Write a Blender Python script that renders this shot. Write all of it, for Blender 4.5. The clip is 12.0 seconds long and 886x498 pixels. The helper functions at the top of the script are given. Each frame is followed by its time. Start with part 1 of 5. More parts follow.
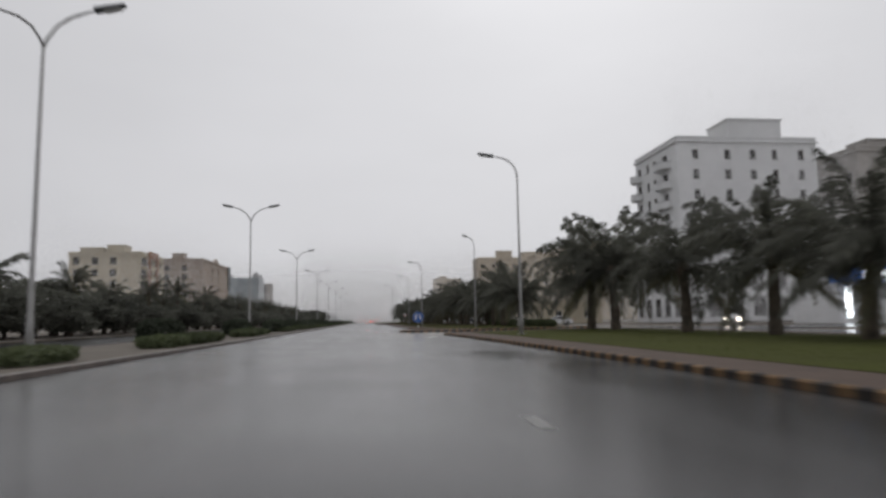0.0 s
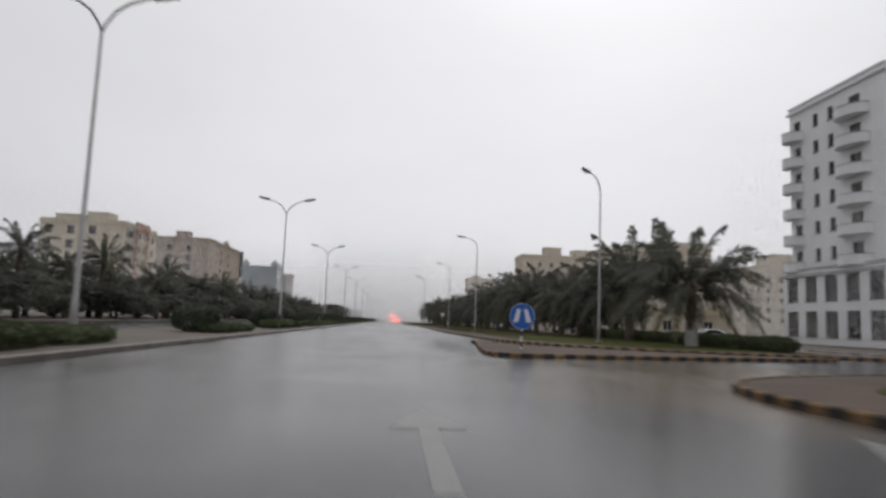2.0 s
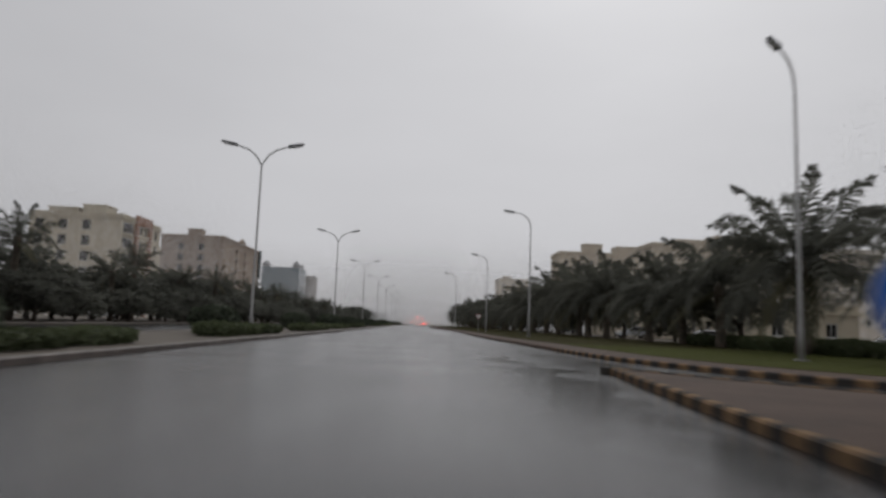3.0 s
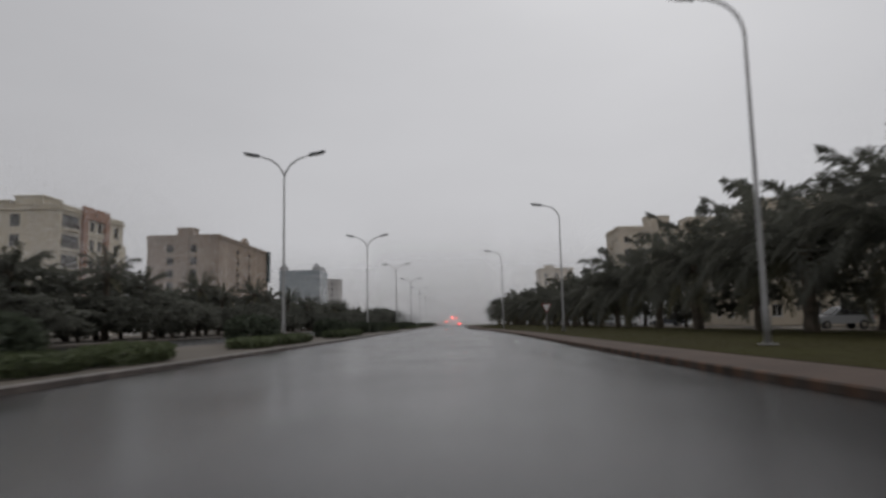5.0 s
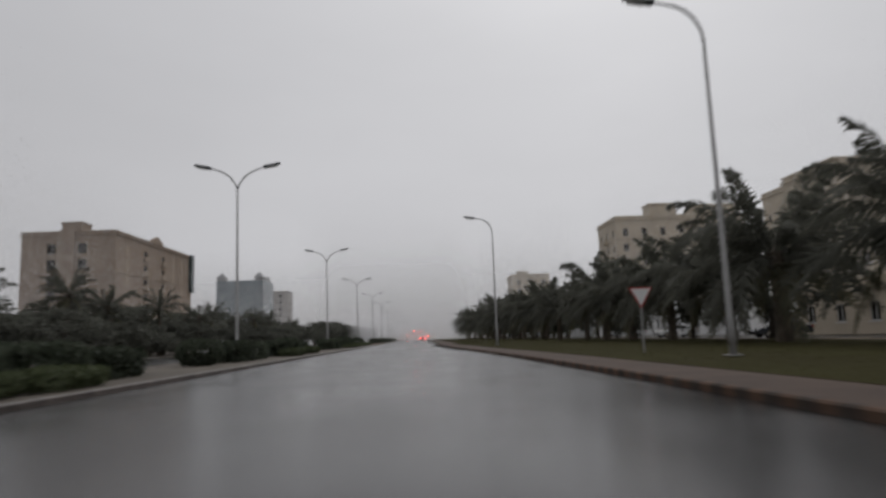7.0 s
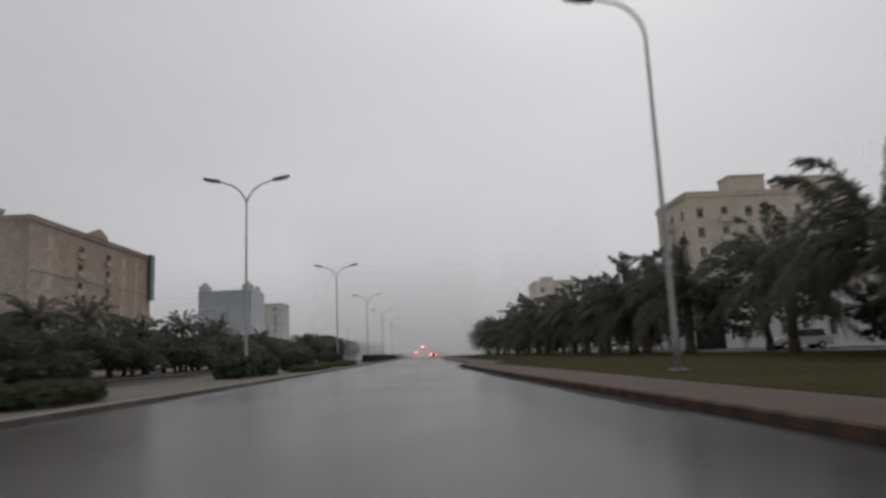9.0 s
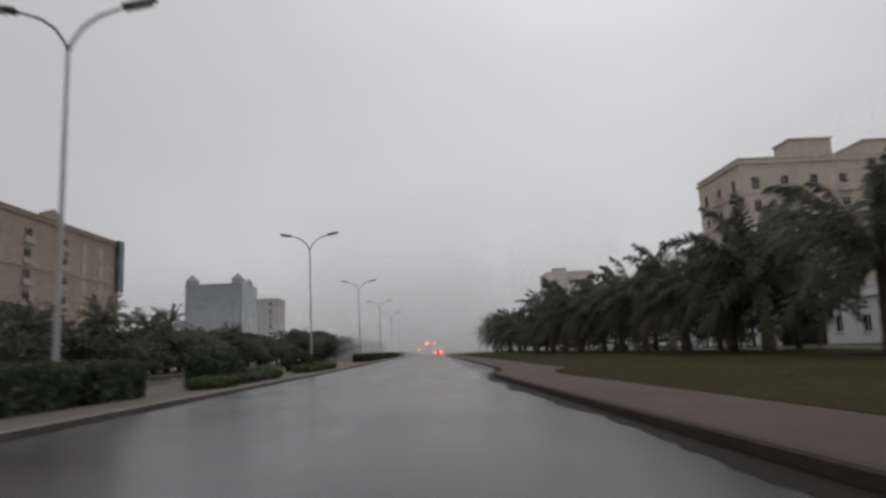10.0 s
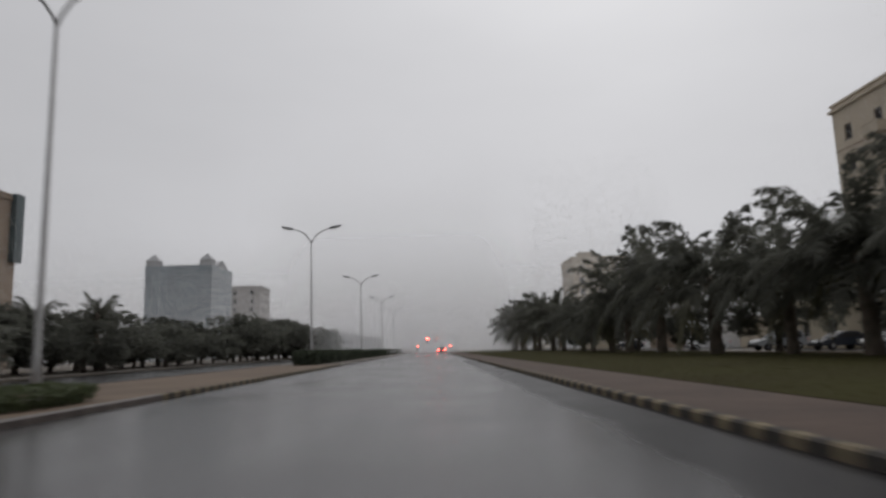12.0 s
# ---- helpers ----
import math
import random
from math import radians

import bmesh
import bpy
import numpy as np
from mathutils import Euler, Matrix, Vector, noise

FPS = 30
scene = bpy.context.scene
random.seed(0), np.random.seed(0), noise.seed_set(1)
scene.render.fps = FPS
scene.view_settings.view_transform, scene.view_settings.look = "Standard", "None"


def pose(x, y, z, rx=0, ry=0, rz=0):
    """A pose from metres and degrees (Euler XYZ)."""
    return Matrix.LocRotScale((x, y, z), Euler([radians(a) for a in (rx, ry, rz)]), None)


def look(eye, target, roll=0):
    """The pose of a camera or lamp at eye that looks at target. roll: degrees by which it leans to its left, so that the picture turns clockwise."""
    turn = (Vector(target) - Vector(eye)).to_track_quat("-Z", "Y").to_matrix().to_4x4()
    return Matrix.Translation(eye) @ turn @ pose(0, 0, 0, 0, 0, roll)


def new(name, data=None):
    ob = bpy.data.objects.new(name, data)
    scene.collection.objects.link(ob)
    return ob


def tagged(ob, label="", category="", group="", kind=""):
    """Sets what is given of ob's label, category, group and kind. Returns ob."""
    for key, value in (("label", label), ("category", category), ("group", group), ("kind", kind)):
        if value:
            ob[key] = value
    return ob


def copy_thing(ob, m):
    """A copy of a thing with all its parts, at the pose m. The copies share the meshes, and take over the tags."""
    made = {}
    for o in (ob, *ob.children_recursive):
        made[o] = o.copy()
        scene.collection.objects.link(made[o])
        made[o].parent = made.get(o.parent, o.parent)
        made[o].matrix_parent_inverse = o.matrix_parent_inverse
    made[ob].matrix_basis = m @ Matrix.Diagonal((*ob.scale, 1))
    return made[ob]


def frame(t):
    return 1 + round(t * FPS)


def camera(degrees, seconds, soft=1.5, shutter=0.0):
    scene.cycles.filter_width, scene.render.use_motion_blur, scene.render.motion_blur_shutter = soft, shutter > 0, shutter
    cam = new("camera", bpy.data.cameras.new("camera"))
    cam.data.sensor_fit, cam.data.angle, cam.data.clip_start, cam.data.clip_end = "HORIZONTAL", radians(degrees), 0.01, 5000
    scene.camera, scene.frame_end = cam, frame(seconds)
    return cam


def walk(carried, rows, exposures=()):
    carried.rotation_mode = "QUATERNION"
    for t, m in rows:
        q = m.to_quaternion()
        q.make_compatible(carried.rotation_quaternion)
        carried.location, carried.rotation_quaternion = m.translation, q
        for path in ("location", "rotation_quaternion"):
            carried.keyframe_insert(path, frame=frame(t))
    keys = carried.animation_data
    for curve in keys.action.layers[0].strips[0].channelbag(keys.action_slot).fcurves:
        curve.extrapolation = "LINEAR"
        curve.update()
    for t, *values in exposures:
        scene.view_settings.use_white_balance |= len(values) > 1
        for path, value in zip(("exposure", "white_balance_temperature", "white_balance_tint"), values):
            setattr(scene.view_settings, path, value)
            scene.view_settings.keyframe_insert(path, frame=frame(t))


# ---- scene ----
cam = camera(68.0, 12.0, soft=3.0, shutter=0.45)
PATH = [
    (0, (10.907, -1.106, 1.147), (11.131, 0.87, 1.361), -1.0),
    (0.5, (10.823, 8.537, 1.05), (11.028, 10.514, 1.273), -0.4),
    (1, (10.672, 18.616, 1.029), (10.848, 20.596, 1.256), 0.9),
    (1.5, (10.577, 28.619, 1.095), (10.732, 30.6, 1.316), 1.5),
    (2, (10.439, 38.498, 1.104), (10.58, 40.481, 1.324), 2.2),
    (2.5, (10.495, 48.699, 1.042), (10.595, 50.684, 1.262), 2.1),
    (3, (10.471, 58.985, 1.012), (10.532, 60.971, 1.239), 2.1),
    (3.2, (10.49, 63.153, 1.024), (10.538, 65.14, 1.251), 2.0),
    (5, (10.707, 98.849, 1.035), (10.673, 100.836, 1.26), -1.2),
    (5.5, (10.821, 109.146, 1.134), (10.791, 111.132, 1.368), -1.4),
    (6, (11.033, 119.174, 1.169), (11.01, 121.158, 1.416), -1.8),
    (6.5, (10.909, 128.946, 1.109), (10.953, 130.93, 1.362), -1.9),
    (7, (10.847, 139.067, 1.069), (10.929, 141.048, 1.334), -2.2),
    (7.2, (10.743, 143.023, 1.171), (10.84, 145.003, 1.43), -2.6),
    (9, (10.671, 179.215, 0.933), (10.728, 181.189, 1.248), -2.6),
    (9.5, (10.465, 189.786, 1.035), (10.512, 191.761, 1.346), -2.8),
    (10, (10.502, 199.66, 1.134), (10.549, 201.635, 1.44), -2.8),
    (10.5, (10.363, 209.779, 1.125), (10.396, 211.755, 1.432), -2.6),
    (11, (10.208, 220.187, 1.118), (10.241, 222.163, 1.426), -2.7),
    (11.5, (10.234, 230.249, 1.138), (10.271, 232.225, 1.442), -2.2),
    (12, (10.47, 240.054, 1.1), (10.507, 242.031, 1.399), -1.9),
]
EXPOSURES = [(0, 0.2), (0.5, 0.3), (1.0, 0.38), (1.5, 0.42), (2.0, 0.42), (2.25, 0.25), (2.5, 0.08), (3.0, -0.02), (5.5, -0.12), (7.0, -0.05), (9.5, 0.0), (12.0, 0.0)]
walk(cam, [(t, look(eye, target, roll)) for t, eye, target, roll in PATH], EXPOSURES)

# ---------------------------------------------------------------- world and light
world = bpy.data.worlds.new("overcast_sky")
world.use_nodes = True
scene.world = world
wn = world.node_tree
wn.nodes.clear()
sky = wn.nodes.new("ShaderNodeTexSky")
sky.sky_type = "NISHITA"
sky.sun_disc = False
sky.sun_elevation = radians(48)
sky.sun_rotation = radians(20)
sky.dust_density = 6.0
grey = wn.nodes.new("ShaderNodeHueSaturation")
grey.inputs["Saturation"].default_value = 0.06
cloud = wn.nodes.new("ShaderNodeMix")
cloud.data_type = "RGBA"
cloud.inputs[0].default_value = 0.88
cloud.inputs[7].default_value = (7.0, 7.0, 7.3, 1)
back = wn.nodes.new("ShaderNodeBackground")
back.inputs["Strength"].default_value = 0.082
wout = wn.nodes.new("ShaderNodeOutputWorld")
wn.links.new(sky.outputs[0], grey.inputs["Color"])
wn.links.new(grey.outputs[0], cloud.inputs[6])
wtc = wn.nodes.new("ShaderNodeTexCoord")
wmap = wn.nodes.new("ShaderNodeMapping")
wmap.inputs["Scale"].default_value = (1.0, 1.0, 2.6)
billow = wn.nodes.new("ShaderNodeTexNoise")
billow.inputs["Scale"].default_value, billow.inputs["Detail"].default_value = 2.2, 4
soft_range = wn.nodes.new("ShaderNodeMapRange")
soft_range.inputs[1].default_value, soft_range.inputs[2].default_value = 0.3, 0.7
soft_range.inputs[3].default_value, soft_range.inputs[4].default_value = 0.96, 1.03
layer = wn.nodes.new("ShaderNodeHueSaturation")
wn.links.new(wtc.outputs["Generated"], wmap.inputs["Vector"])
wn.links.new(wmap.outputs[0], billow.inputs["Vector"])
wn.links.new(billow.outputs["Fac"], soft_range.inputs[0])
# the sky is darker towards the west
wsep = wn.nodes.new("ShaderNodeSeparateXYZ")
west = wn.nodes.new("ShaderNodeMapRange")
west.interpolation_type = "SMOOTHSTEP"
west.inputs[1].default_value, west.inputs[2].default_value = -0.75, -0.12
west.inputs[3].default_value, west.inputs[4].default_value = 0.87, 1.0
wmul = wn.nodes.new("ShaderNodeMath")
wmul.operation = "MULTIPLY"
wn.links.new(wtc.outputs["Generated"], wsep.inputs[0])
wn.links.new(wsep.outputs["X"], west.inputs[0])
wn.links.new(soft_range.outputs[0], wmul.inputs[0])
wn.links.new(west.outputs[0], wmul.inputs[1])
wn.links.new(wmul.outputs[0], layer.inputs["Value"])
wn.links.new(cloud.outputs[2], layer.inputs["Color"])
wn.links.new(layer.outputs[0], back.inputs["Color"])
wn.links.new(back.outputs[0], wout.inputs[0])

sun_data = bpy.data.lights.new("sun", "SUN")
sun_data.energy = 0.6
sun_data.angle = radians(40)
sun_data.color = (1.0, 0.98, 0.95)
sun = new("sun", sun_data)
sun.matrix_world = look((0, 0, 60), (-14, -40, 0))


# ---------------------------------------------------------------- materials
def material(name, color, rough=0.8, metal=0.0, scale=4.0, vary=0.25, fine=60.0, bump=0.15, bump_dist=0.01, second=None,
             per_object=0.0, coat=0.0, ior=1.45):
    """A surface with stains at one scale and grain at another."""
    m = bpy.data.materials.new(name)
    m.use_nodes = True
    n, l = m.node_tree.nodes, m.node_tree.links
    b = n["Principled BSDF"]
    b.inputs["Roughness"].default_value = rough
    b.inputs["Metallic"].default_value = metal
    b.inputs["IOR"].default_value = ior
    b.inputs["Coat Weight"].default_value = coat
    b.inputs["Coat Roughness"].default_value = 0.12
    tc = n.new("ShaderNodeTexCoord")
    big = n.new("ShaderNodeTexNoise")
    big.inputs["Scale"].default_value = scale
    big.inputs["Detail"].default_value = 5
    l.new(tc.outputs["Object"], big.inputs["Vector"])
    small = n.new("ShaderNodeTexNoise")
    small.inputs["Scale"].default_value = fine
    small.inputs["Detail"].default_value = 3
    l.new(tc.outputs["Object"], small.inputs["Vector"])
    ramp = n.new("ShaderNodeMapRange")
    ramp.inputs[1].default_value, ramp.inputs[2].default_value = 0.32, 0.68
    l.new(big.outputs["Fac"], ramp.inputs[0])
    other = second or tuple(c * (1 - vary) for c in color)
    mix = n.new("ShaderNodeMix")
    mix.data_type = "RGBA"
    mix.inputs[6].default_value = (*color, 1)
    mix.inputs[7].default_value = (*other, 1)
    l.new(ramp.outputs[0], mix.inputs[0])
    grain = n.new("ShaderNodeMix")
    grain.data_type, grain.blend_type = "RGBA", "MULTIPLY"
    grain.inputs[0].default_value = min(1.0, vary)
    l.new(mix.outputs[2], grain.inputs[6])
    l.new(small.outputs["Color"], grain.inputs[7])
    sat = n.new("ShaderNodeHueSaturation")
    l.new(grain.outputs[2], sat.inputs["Color"])
    if per_object:
        info = n.new("ShaderNodeObjectInfo")
        span = n.new("ShaderNodeMapRange")
        span.inputs[3].default_value, span.inputs[4].default_value = 1 - per_object, 1 + per_object
        l.new(info.outputs["Random"], span.inputs[0])
        l.new(span.outputs[0], sat.inputs["Value"])
    l.new(sat.outputs[0], b.inputs["Base Color"])
    if bump:
        bp = n.new("ShaderNodeBump")
        bp.inputs["Strength"].default_value = bump
        bp.inputs["Distance"].default_value = bump_dist
        l.new(small.outputs["Fac"], bp.inputs["Height"])
        l.new(bp.outputs[0], b.inputs["Normal"])
    return m


def leaf_material(name, color, other, rough=0.45, ior=1.4, thin=0.32):
    """Foliage: each leaf or clump its own tone, thin enough to let light through."""
    m = bpy.data.materials.new(name)
    m.use_nodes = True
    n, l = m.node_tree.nodes, m.node_tree.links
    b = n["Principled BSDF"]
    b.inputs["Roughness"].default_value = rough
    b.inputs["IOR"].default_value = ior
    geo = n.new("ShaderNodeNewGeometry")
    info = n.new("ShaderNodeObjectInfo")
    mix = n.new("ShaderNodeMix")
    mix.data_type = "RGBA"
    mix.inputs[6].default_value = (*color, 1)
    mix.inputs[7].default_value = (*other, 1)
    l.new(geo.outputs["Random Per Island"], mix.inputs[0])
    sat = n.new("ShaderNodeHueSaturation")
    span = n.new("ShaderNodeMapRange")
    span.inputs[3].default_value, span.inputs[4].default_value = 0.7, 1.25
    l.new(info.outputs["Random"], span.inputs[0])
    l.new(span.outputs[0], sat.inputs["Value"])
    l.new(mix.outputs[2], sat.inputs["Color"])
    l.new(sat.outputs[0], b.inputs["Base Color"])
    tr = n.new("ShaderNodeBsdfTranslucent")
    l.new(sat.outputs[0], tr.inputs["Color"])
    ms = n.new("ShaderNodeMixShader")
    ms.inputs[0].default_value = thin
    l.new(b.outputs[0], ms.inputs[1])
    l.new(tr.outputs[0], ms.inputs[2])
    l.new(ms.outputs[0], n["Material Output"].inputs["Surface"])
    return m


def glow_material(name, color, strength):
    m = bpy.data.materials.new(name)
    m.use_nodes = True
    b = m.node_tree.nodes["Principled BSDF"]
    b.inputs["Base Color"].default_value = (*color, 1)
    b.inputs["Emission Color"].default_value = (*color, 1)
    b.inputs["Emission Strength"].default_value = strength
    return m


def road_material(name):
    """Rain-wet asphalt: dark aggregate, film of water with drier wheel tracks and puddled streaks along the lanes."""
    m = bpy.data.materials.new(name)
    m.use_nodes = True
    n, l = m.node_tree.nodes, m.node_tree.links
    b = n["Principled BSDF"]
    b.inputs["IOR"].default_value = 1.33
    tc = n.new("ShaderNodeTexCoord")
    stretch = n.new("ShaderNodeMapping")
    stretch.inputs["Scale"].default_value = (0.45, 0.035, 1)
    l.new(tc.outputs["Object"], stretch.inputs["Vector"])
    streak = n.new("ShaderNodeTexNoise")
    streak.inputs["Scale"].default_value, streak.inputs["Detail"].default_value = 1.0, 2
    l.new(stretch.outputs[0], streak.inputs["Vector"])
    patch = n.new("ShaderNodeTexNoise")
    patch.inputs["Scale"].default_value, patch.inputs["Detail"].default_value = 0.22, 2
    l.new(tc.outputs["Object"], patch.inputs["Vector"])
    grit = n.new("ShaderNodeTexNoise")
    grit.inputs["Scale"].default_value, grit.inputs["Detail"].default_value = 90, 2
    l.new(tc.outputs["Object"], grit.inputs["Vector"])
    both = n.new("ShaderNodeMath")
    both.operation = "MULTIPLY"
    l.new(streak.outputs["Fac"], both.inputs[0])
    l.new(patch.outputs["Fac"], both.inputs[1])
    wet = n.new("ShaderNodeMapRange")
    wet.inputs[1].default_value, wet.inputs[2].default_value = 0.1, 0.42
    wet.inputs[3].default_value, wet.inputs[4].default_value = 0.27, 0.14
    l.new(both.outputs[0], wet.inputs[0])
    xyz = n.new("ShaderNodeSeparateXYZ")
    l.new(tc.outputs["Object"], xyz.inputs[0])
    wander = n.new("ShaderNodeTexNoise")
    wander.inputs["Scale"].default_value, wander.inputs["Detail"].default_value = 0.5, 5
    l.new(tc.outputs["Object"], wander.inputs["Vector"])

    def calc(op, *args):
        node = n.new("ShaderNodeMath")
        node.operation = op
        for i, a in enumerate(args):
            if isinstance(a, (int, float)):
                node.inputs[i].default_value = a
            else:
                l.new(a, node.inputs[i])
        return node.outputs[0]

    def step(value, lo, hi):
        node = n.new("ShaderNodeMapRange")
        node.interpolation_type = "SMOOTHSTEP"
        node.inputs[1].default_value, node.inputs[2].default_value = lo, hi
        l.new(value, node.inputs[0])
        return node.outputs[0]
    stray = calc("SUBTRACT", wander.outputs["Fac"], 0.5)
    # mud washed out of the side street
    dx, dy = calc("MULTIPLY", calc("SUBTRACT", xyz.outputs["X"], 19.0), 0.14), calc("MULTIPLY", calc("SUBTRACT", xyz.outputs["Y"], 53.0), 0.105)
    far = calc("ADD", calc("SQRT", calc("ADD", calc("MULTIPLY", dx, dx), calc("MULTIPLY", dy, dy))), calc("MULTIPLY", stray, 0.9))
    mud = calc("SUBTRACT", 1.0, step(far, 0.55, 1.15))
    # less gloss along the kerb past the bay, imitating the trees' dark reflection
    edge = calc("ADD", calc("SUBTRACT", xyz.outputs["X"], 12.45), calc("MULTIPLY", stray, 0.9))
    strip = calc("MULTIPLY", step(edge, 0.0, 0.5), calc("MULTIPLY", step(xyz.outputs["Y"], 224.0, 229.0), calc("SUBTRACT", 1.0, step(xyz.outputs["Y"], 285.0, 320.0))))
    # shallow pools beside the traffic island and at the end of the bay
    pools = None
    for cx, cy, kx, ky in ((13.0, 73.0, 1.0, 0.085), (12.5, 229.5, 1.1, 0.2)):
        px, py = calc("MULTIPLY", calc("SUBTRACT", xyz.outputs["X"], cx), kx), calc("MULTIPLY", calc("SUBTRACT", xyz.outputs["Y"], cy), ky)
        reach = calc("ADD", calc("SQRT", calc("ADD", calc("MULTIPLY", px, px), calc("MULTIPLY", py, py))), calc("MULTIPLY", stray, 4.0))
        pool = calc("SUBTRACT", 1.0, step(reach, 0.55, 0.95))
        pools = pool if pools is None else calc("MAXIMUM", pools, pool)
    l.new(calc("SUBTRACT", calc("ADD", wet.outputs[0], calc("MULTIPLY", strip, 0.1)), calc("MULTIPLY", pools, 0.1)), b.inputs["Roughness"])
    l.new(calc("SUBTRACT", 0.5, calc("ADD", calc("MULTIPLY", strip, 0.38), calc("MULTIPLY", mud, 0.2))), b.inputs["Specular IOR Level"])
    tone = n.new("ShaderNodeMix")
    tone.data_type = "RGBA"
    tone.inputs[6].default_value = (0.021, 0.02, 0.0205, 1)
    tone.inputs[7].default_value = (0.037, 0.035, 0.035, 1)
    l.new(streak.outputs["Fac"], tone.inputs[0])
    speck = n.new("ShaderNodeMix")
    speck.data_type, speck.blend_type = "RGBA", "MULTIPLY"
    speck.inputs[0].default_value = 0.5
    l.new(tone.outputs[2], speck.inputs[6])
    l.new(grit.outputs["Color"], speck.inputs[7])
    silty = n.new("ShaderNodeMix")
    silty.data_type = "RGBA"
    silty.inputs[7].default_value = (0.105, 0.082, 0.06, 1)
    l.new(mud, silty.inputs[0])
    l.new(speck.outputs[2], silty.inputs[6])
    l.new(silty.outputs[2], b.inputs["Base Color"])
    bp = n.new("ShaderNodeBump")
    bp.inputs["Strength"].default_value, bp.inputs["Distance"].default_value = 0.25, 0.004
    l.new(grit.outputs["Fac"], bp.inputs["Height"])
    l.new(bp.outputs[0], b.inputs["Normal"])
    return m


def paver_material(name, color, joint):
    m = material(name, color, rough=0.78, ior=1.33, scale=0.6, vary=0.35, fine=45, bump=0.2)
    n, l = m.node_tree.nodes, m.node_tree.links
    tc = n.new("ShaderNodeTexCoord")
    brick = n.new("ShaderNodeTexBrick")
    brick.inputs["Scale"].default_value = 2.5
    brick.inputs["Mortar Size"].default_value = 0.012
    brick.inputs["Color1"].default_value = (1, 1, 1, 1)
    brick.inputs["Color2"].default_value = (0.8, 0.8, 0.8, 1)
    brick.inputs["Mortar"].default_value = (*joint, 1)
    l.new(tc.outputs["Object"], brick.inputs["Vector"])
    b = n["Principled BSDF"]
    src = b.inputs["Base Color"].links[0].from_socket
    mul = n.new("ShaderNodeMix")
    mul.data_type, mul.blend_type = "RGBA", "MULTIPLY"
    mul.inputs[0].default_value = 0.8
    l.new(src, mul.inputs[6])
    l.new(brick.outputs["Color"], mul.inputs[7])
    l.new(mul.outputs[2], b.inputs["Base Color"])
    return m


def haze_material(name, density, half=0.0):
    """Translucent sheet imitating distance haze: mostly clear, scatters the daylight; thinner with height."""
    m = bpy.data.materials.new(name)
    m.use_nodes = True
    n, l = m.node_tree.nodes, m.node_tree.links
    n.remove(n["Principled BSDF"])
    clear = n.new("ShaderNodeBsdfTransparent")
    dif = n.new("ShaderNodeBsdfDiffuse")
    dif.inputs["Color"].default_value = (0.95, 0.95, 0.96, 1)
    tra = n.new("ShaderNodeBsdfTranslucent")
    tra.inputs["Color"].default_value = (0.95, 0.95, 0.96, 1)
    veil = n.new("ShaderNodeMixShader")
    veil.inputs[0].default_value = 0.5
    l.new(dif.outputs[0], veil.inputs[1])
    l.new(tra.outputs[0], veil.inputs[2])
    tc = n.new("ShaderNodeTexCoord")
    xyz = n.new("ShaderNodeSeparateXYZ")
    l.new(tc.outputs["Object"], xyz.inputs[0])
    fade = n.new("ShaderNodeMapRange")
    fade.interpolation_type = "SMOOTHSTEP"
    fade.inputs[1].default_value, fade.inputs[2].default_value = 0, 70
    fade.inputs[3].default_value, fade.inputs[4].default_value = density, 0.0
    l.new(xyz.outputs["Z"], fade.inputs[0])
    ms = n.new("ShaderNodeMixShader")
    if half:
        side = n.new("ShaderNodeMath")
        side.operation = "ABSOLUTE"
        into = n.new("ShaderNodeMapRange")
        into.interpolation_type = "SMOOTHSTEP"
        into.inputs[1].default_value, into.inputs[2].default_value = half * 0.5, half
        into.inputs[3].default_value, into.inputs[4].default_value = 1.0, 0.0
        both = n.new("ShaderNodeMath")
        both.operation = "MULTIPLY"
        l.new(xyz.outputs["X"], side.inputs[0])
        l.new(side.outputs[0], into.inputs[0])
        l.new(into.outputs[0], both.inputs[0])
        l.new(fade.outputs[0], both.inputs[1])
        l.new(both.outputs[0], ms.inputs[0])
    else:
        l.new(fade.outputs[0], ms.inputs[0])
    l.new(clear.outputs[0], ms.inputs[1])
    l.new(veil.outputs[0], ms.inputs[2])
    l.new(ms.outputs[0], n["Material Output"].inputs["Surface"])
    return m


def haze_streak_material(name):
    """Streaks that imitate haze: they scatter the daylight both ways."""
    m = bpy.data.materials.new(name)
    m.use_nodes = True
    n, l = m.node_tree.nodes, m.node_tree.links
    n.remove(n["Principled BSDF"])
    dif, tra, ms = n.new("ShaderNodeBsdfDiffuse"), n.new("ShaderNodeBsdfTranslucent"), n.new("ShaderNodeMixShader")
    dif.inputs["Color"].default_value = (0.95, 0.95, 0.96, 1)
    tra.inputs["Color"].default_value = (0.95, 0.95, 0.96, 1)
    ms.inputs[0].default_value = 0.5
    l.new(dif.outputs[0], ms.inputs[1])
    l.new(tra.outputs[0], ms.inputs[2])
    l.new(ms.outputs[0], n["Material Output"].inputs["Surface"])
    return m


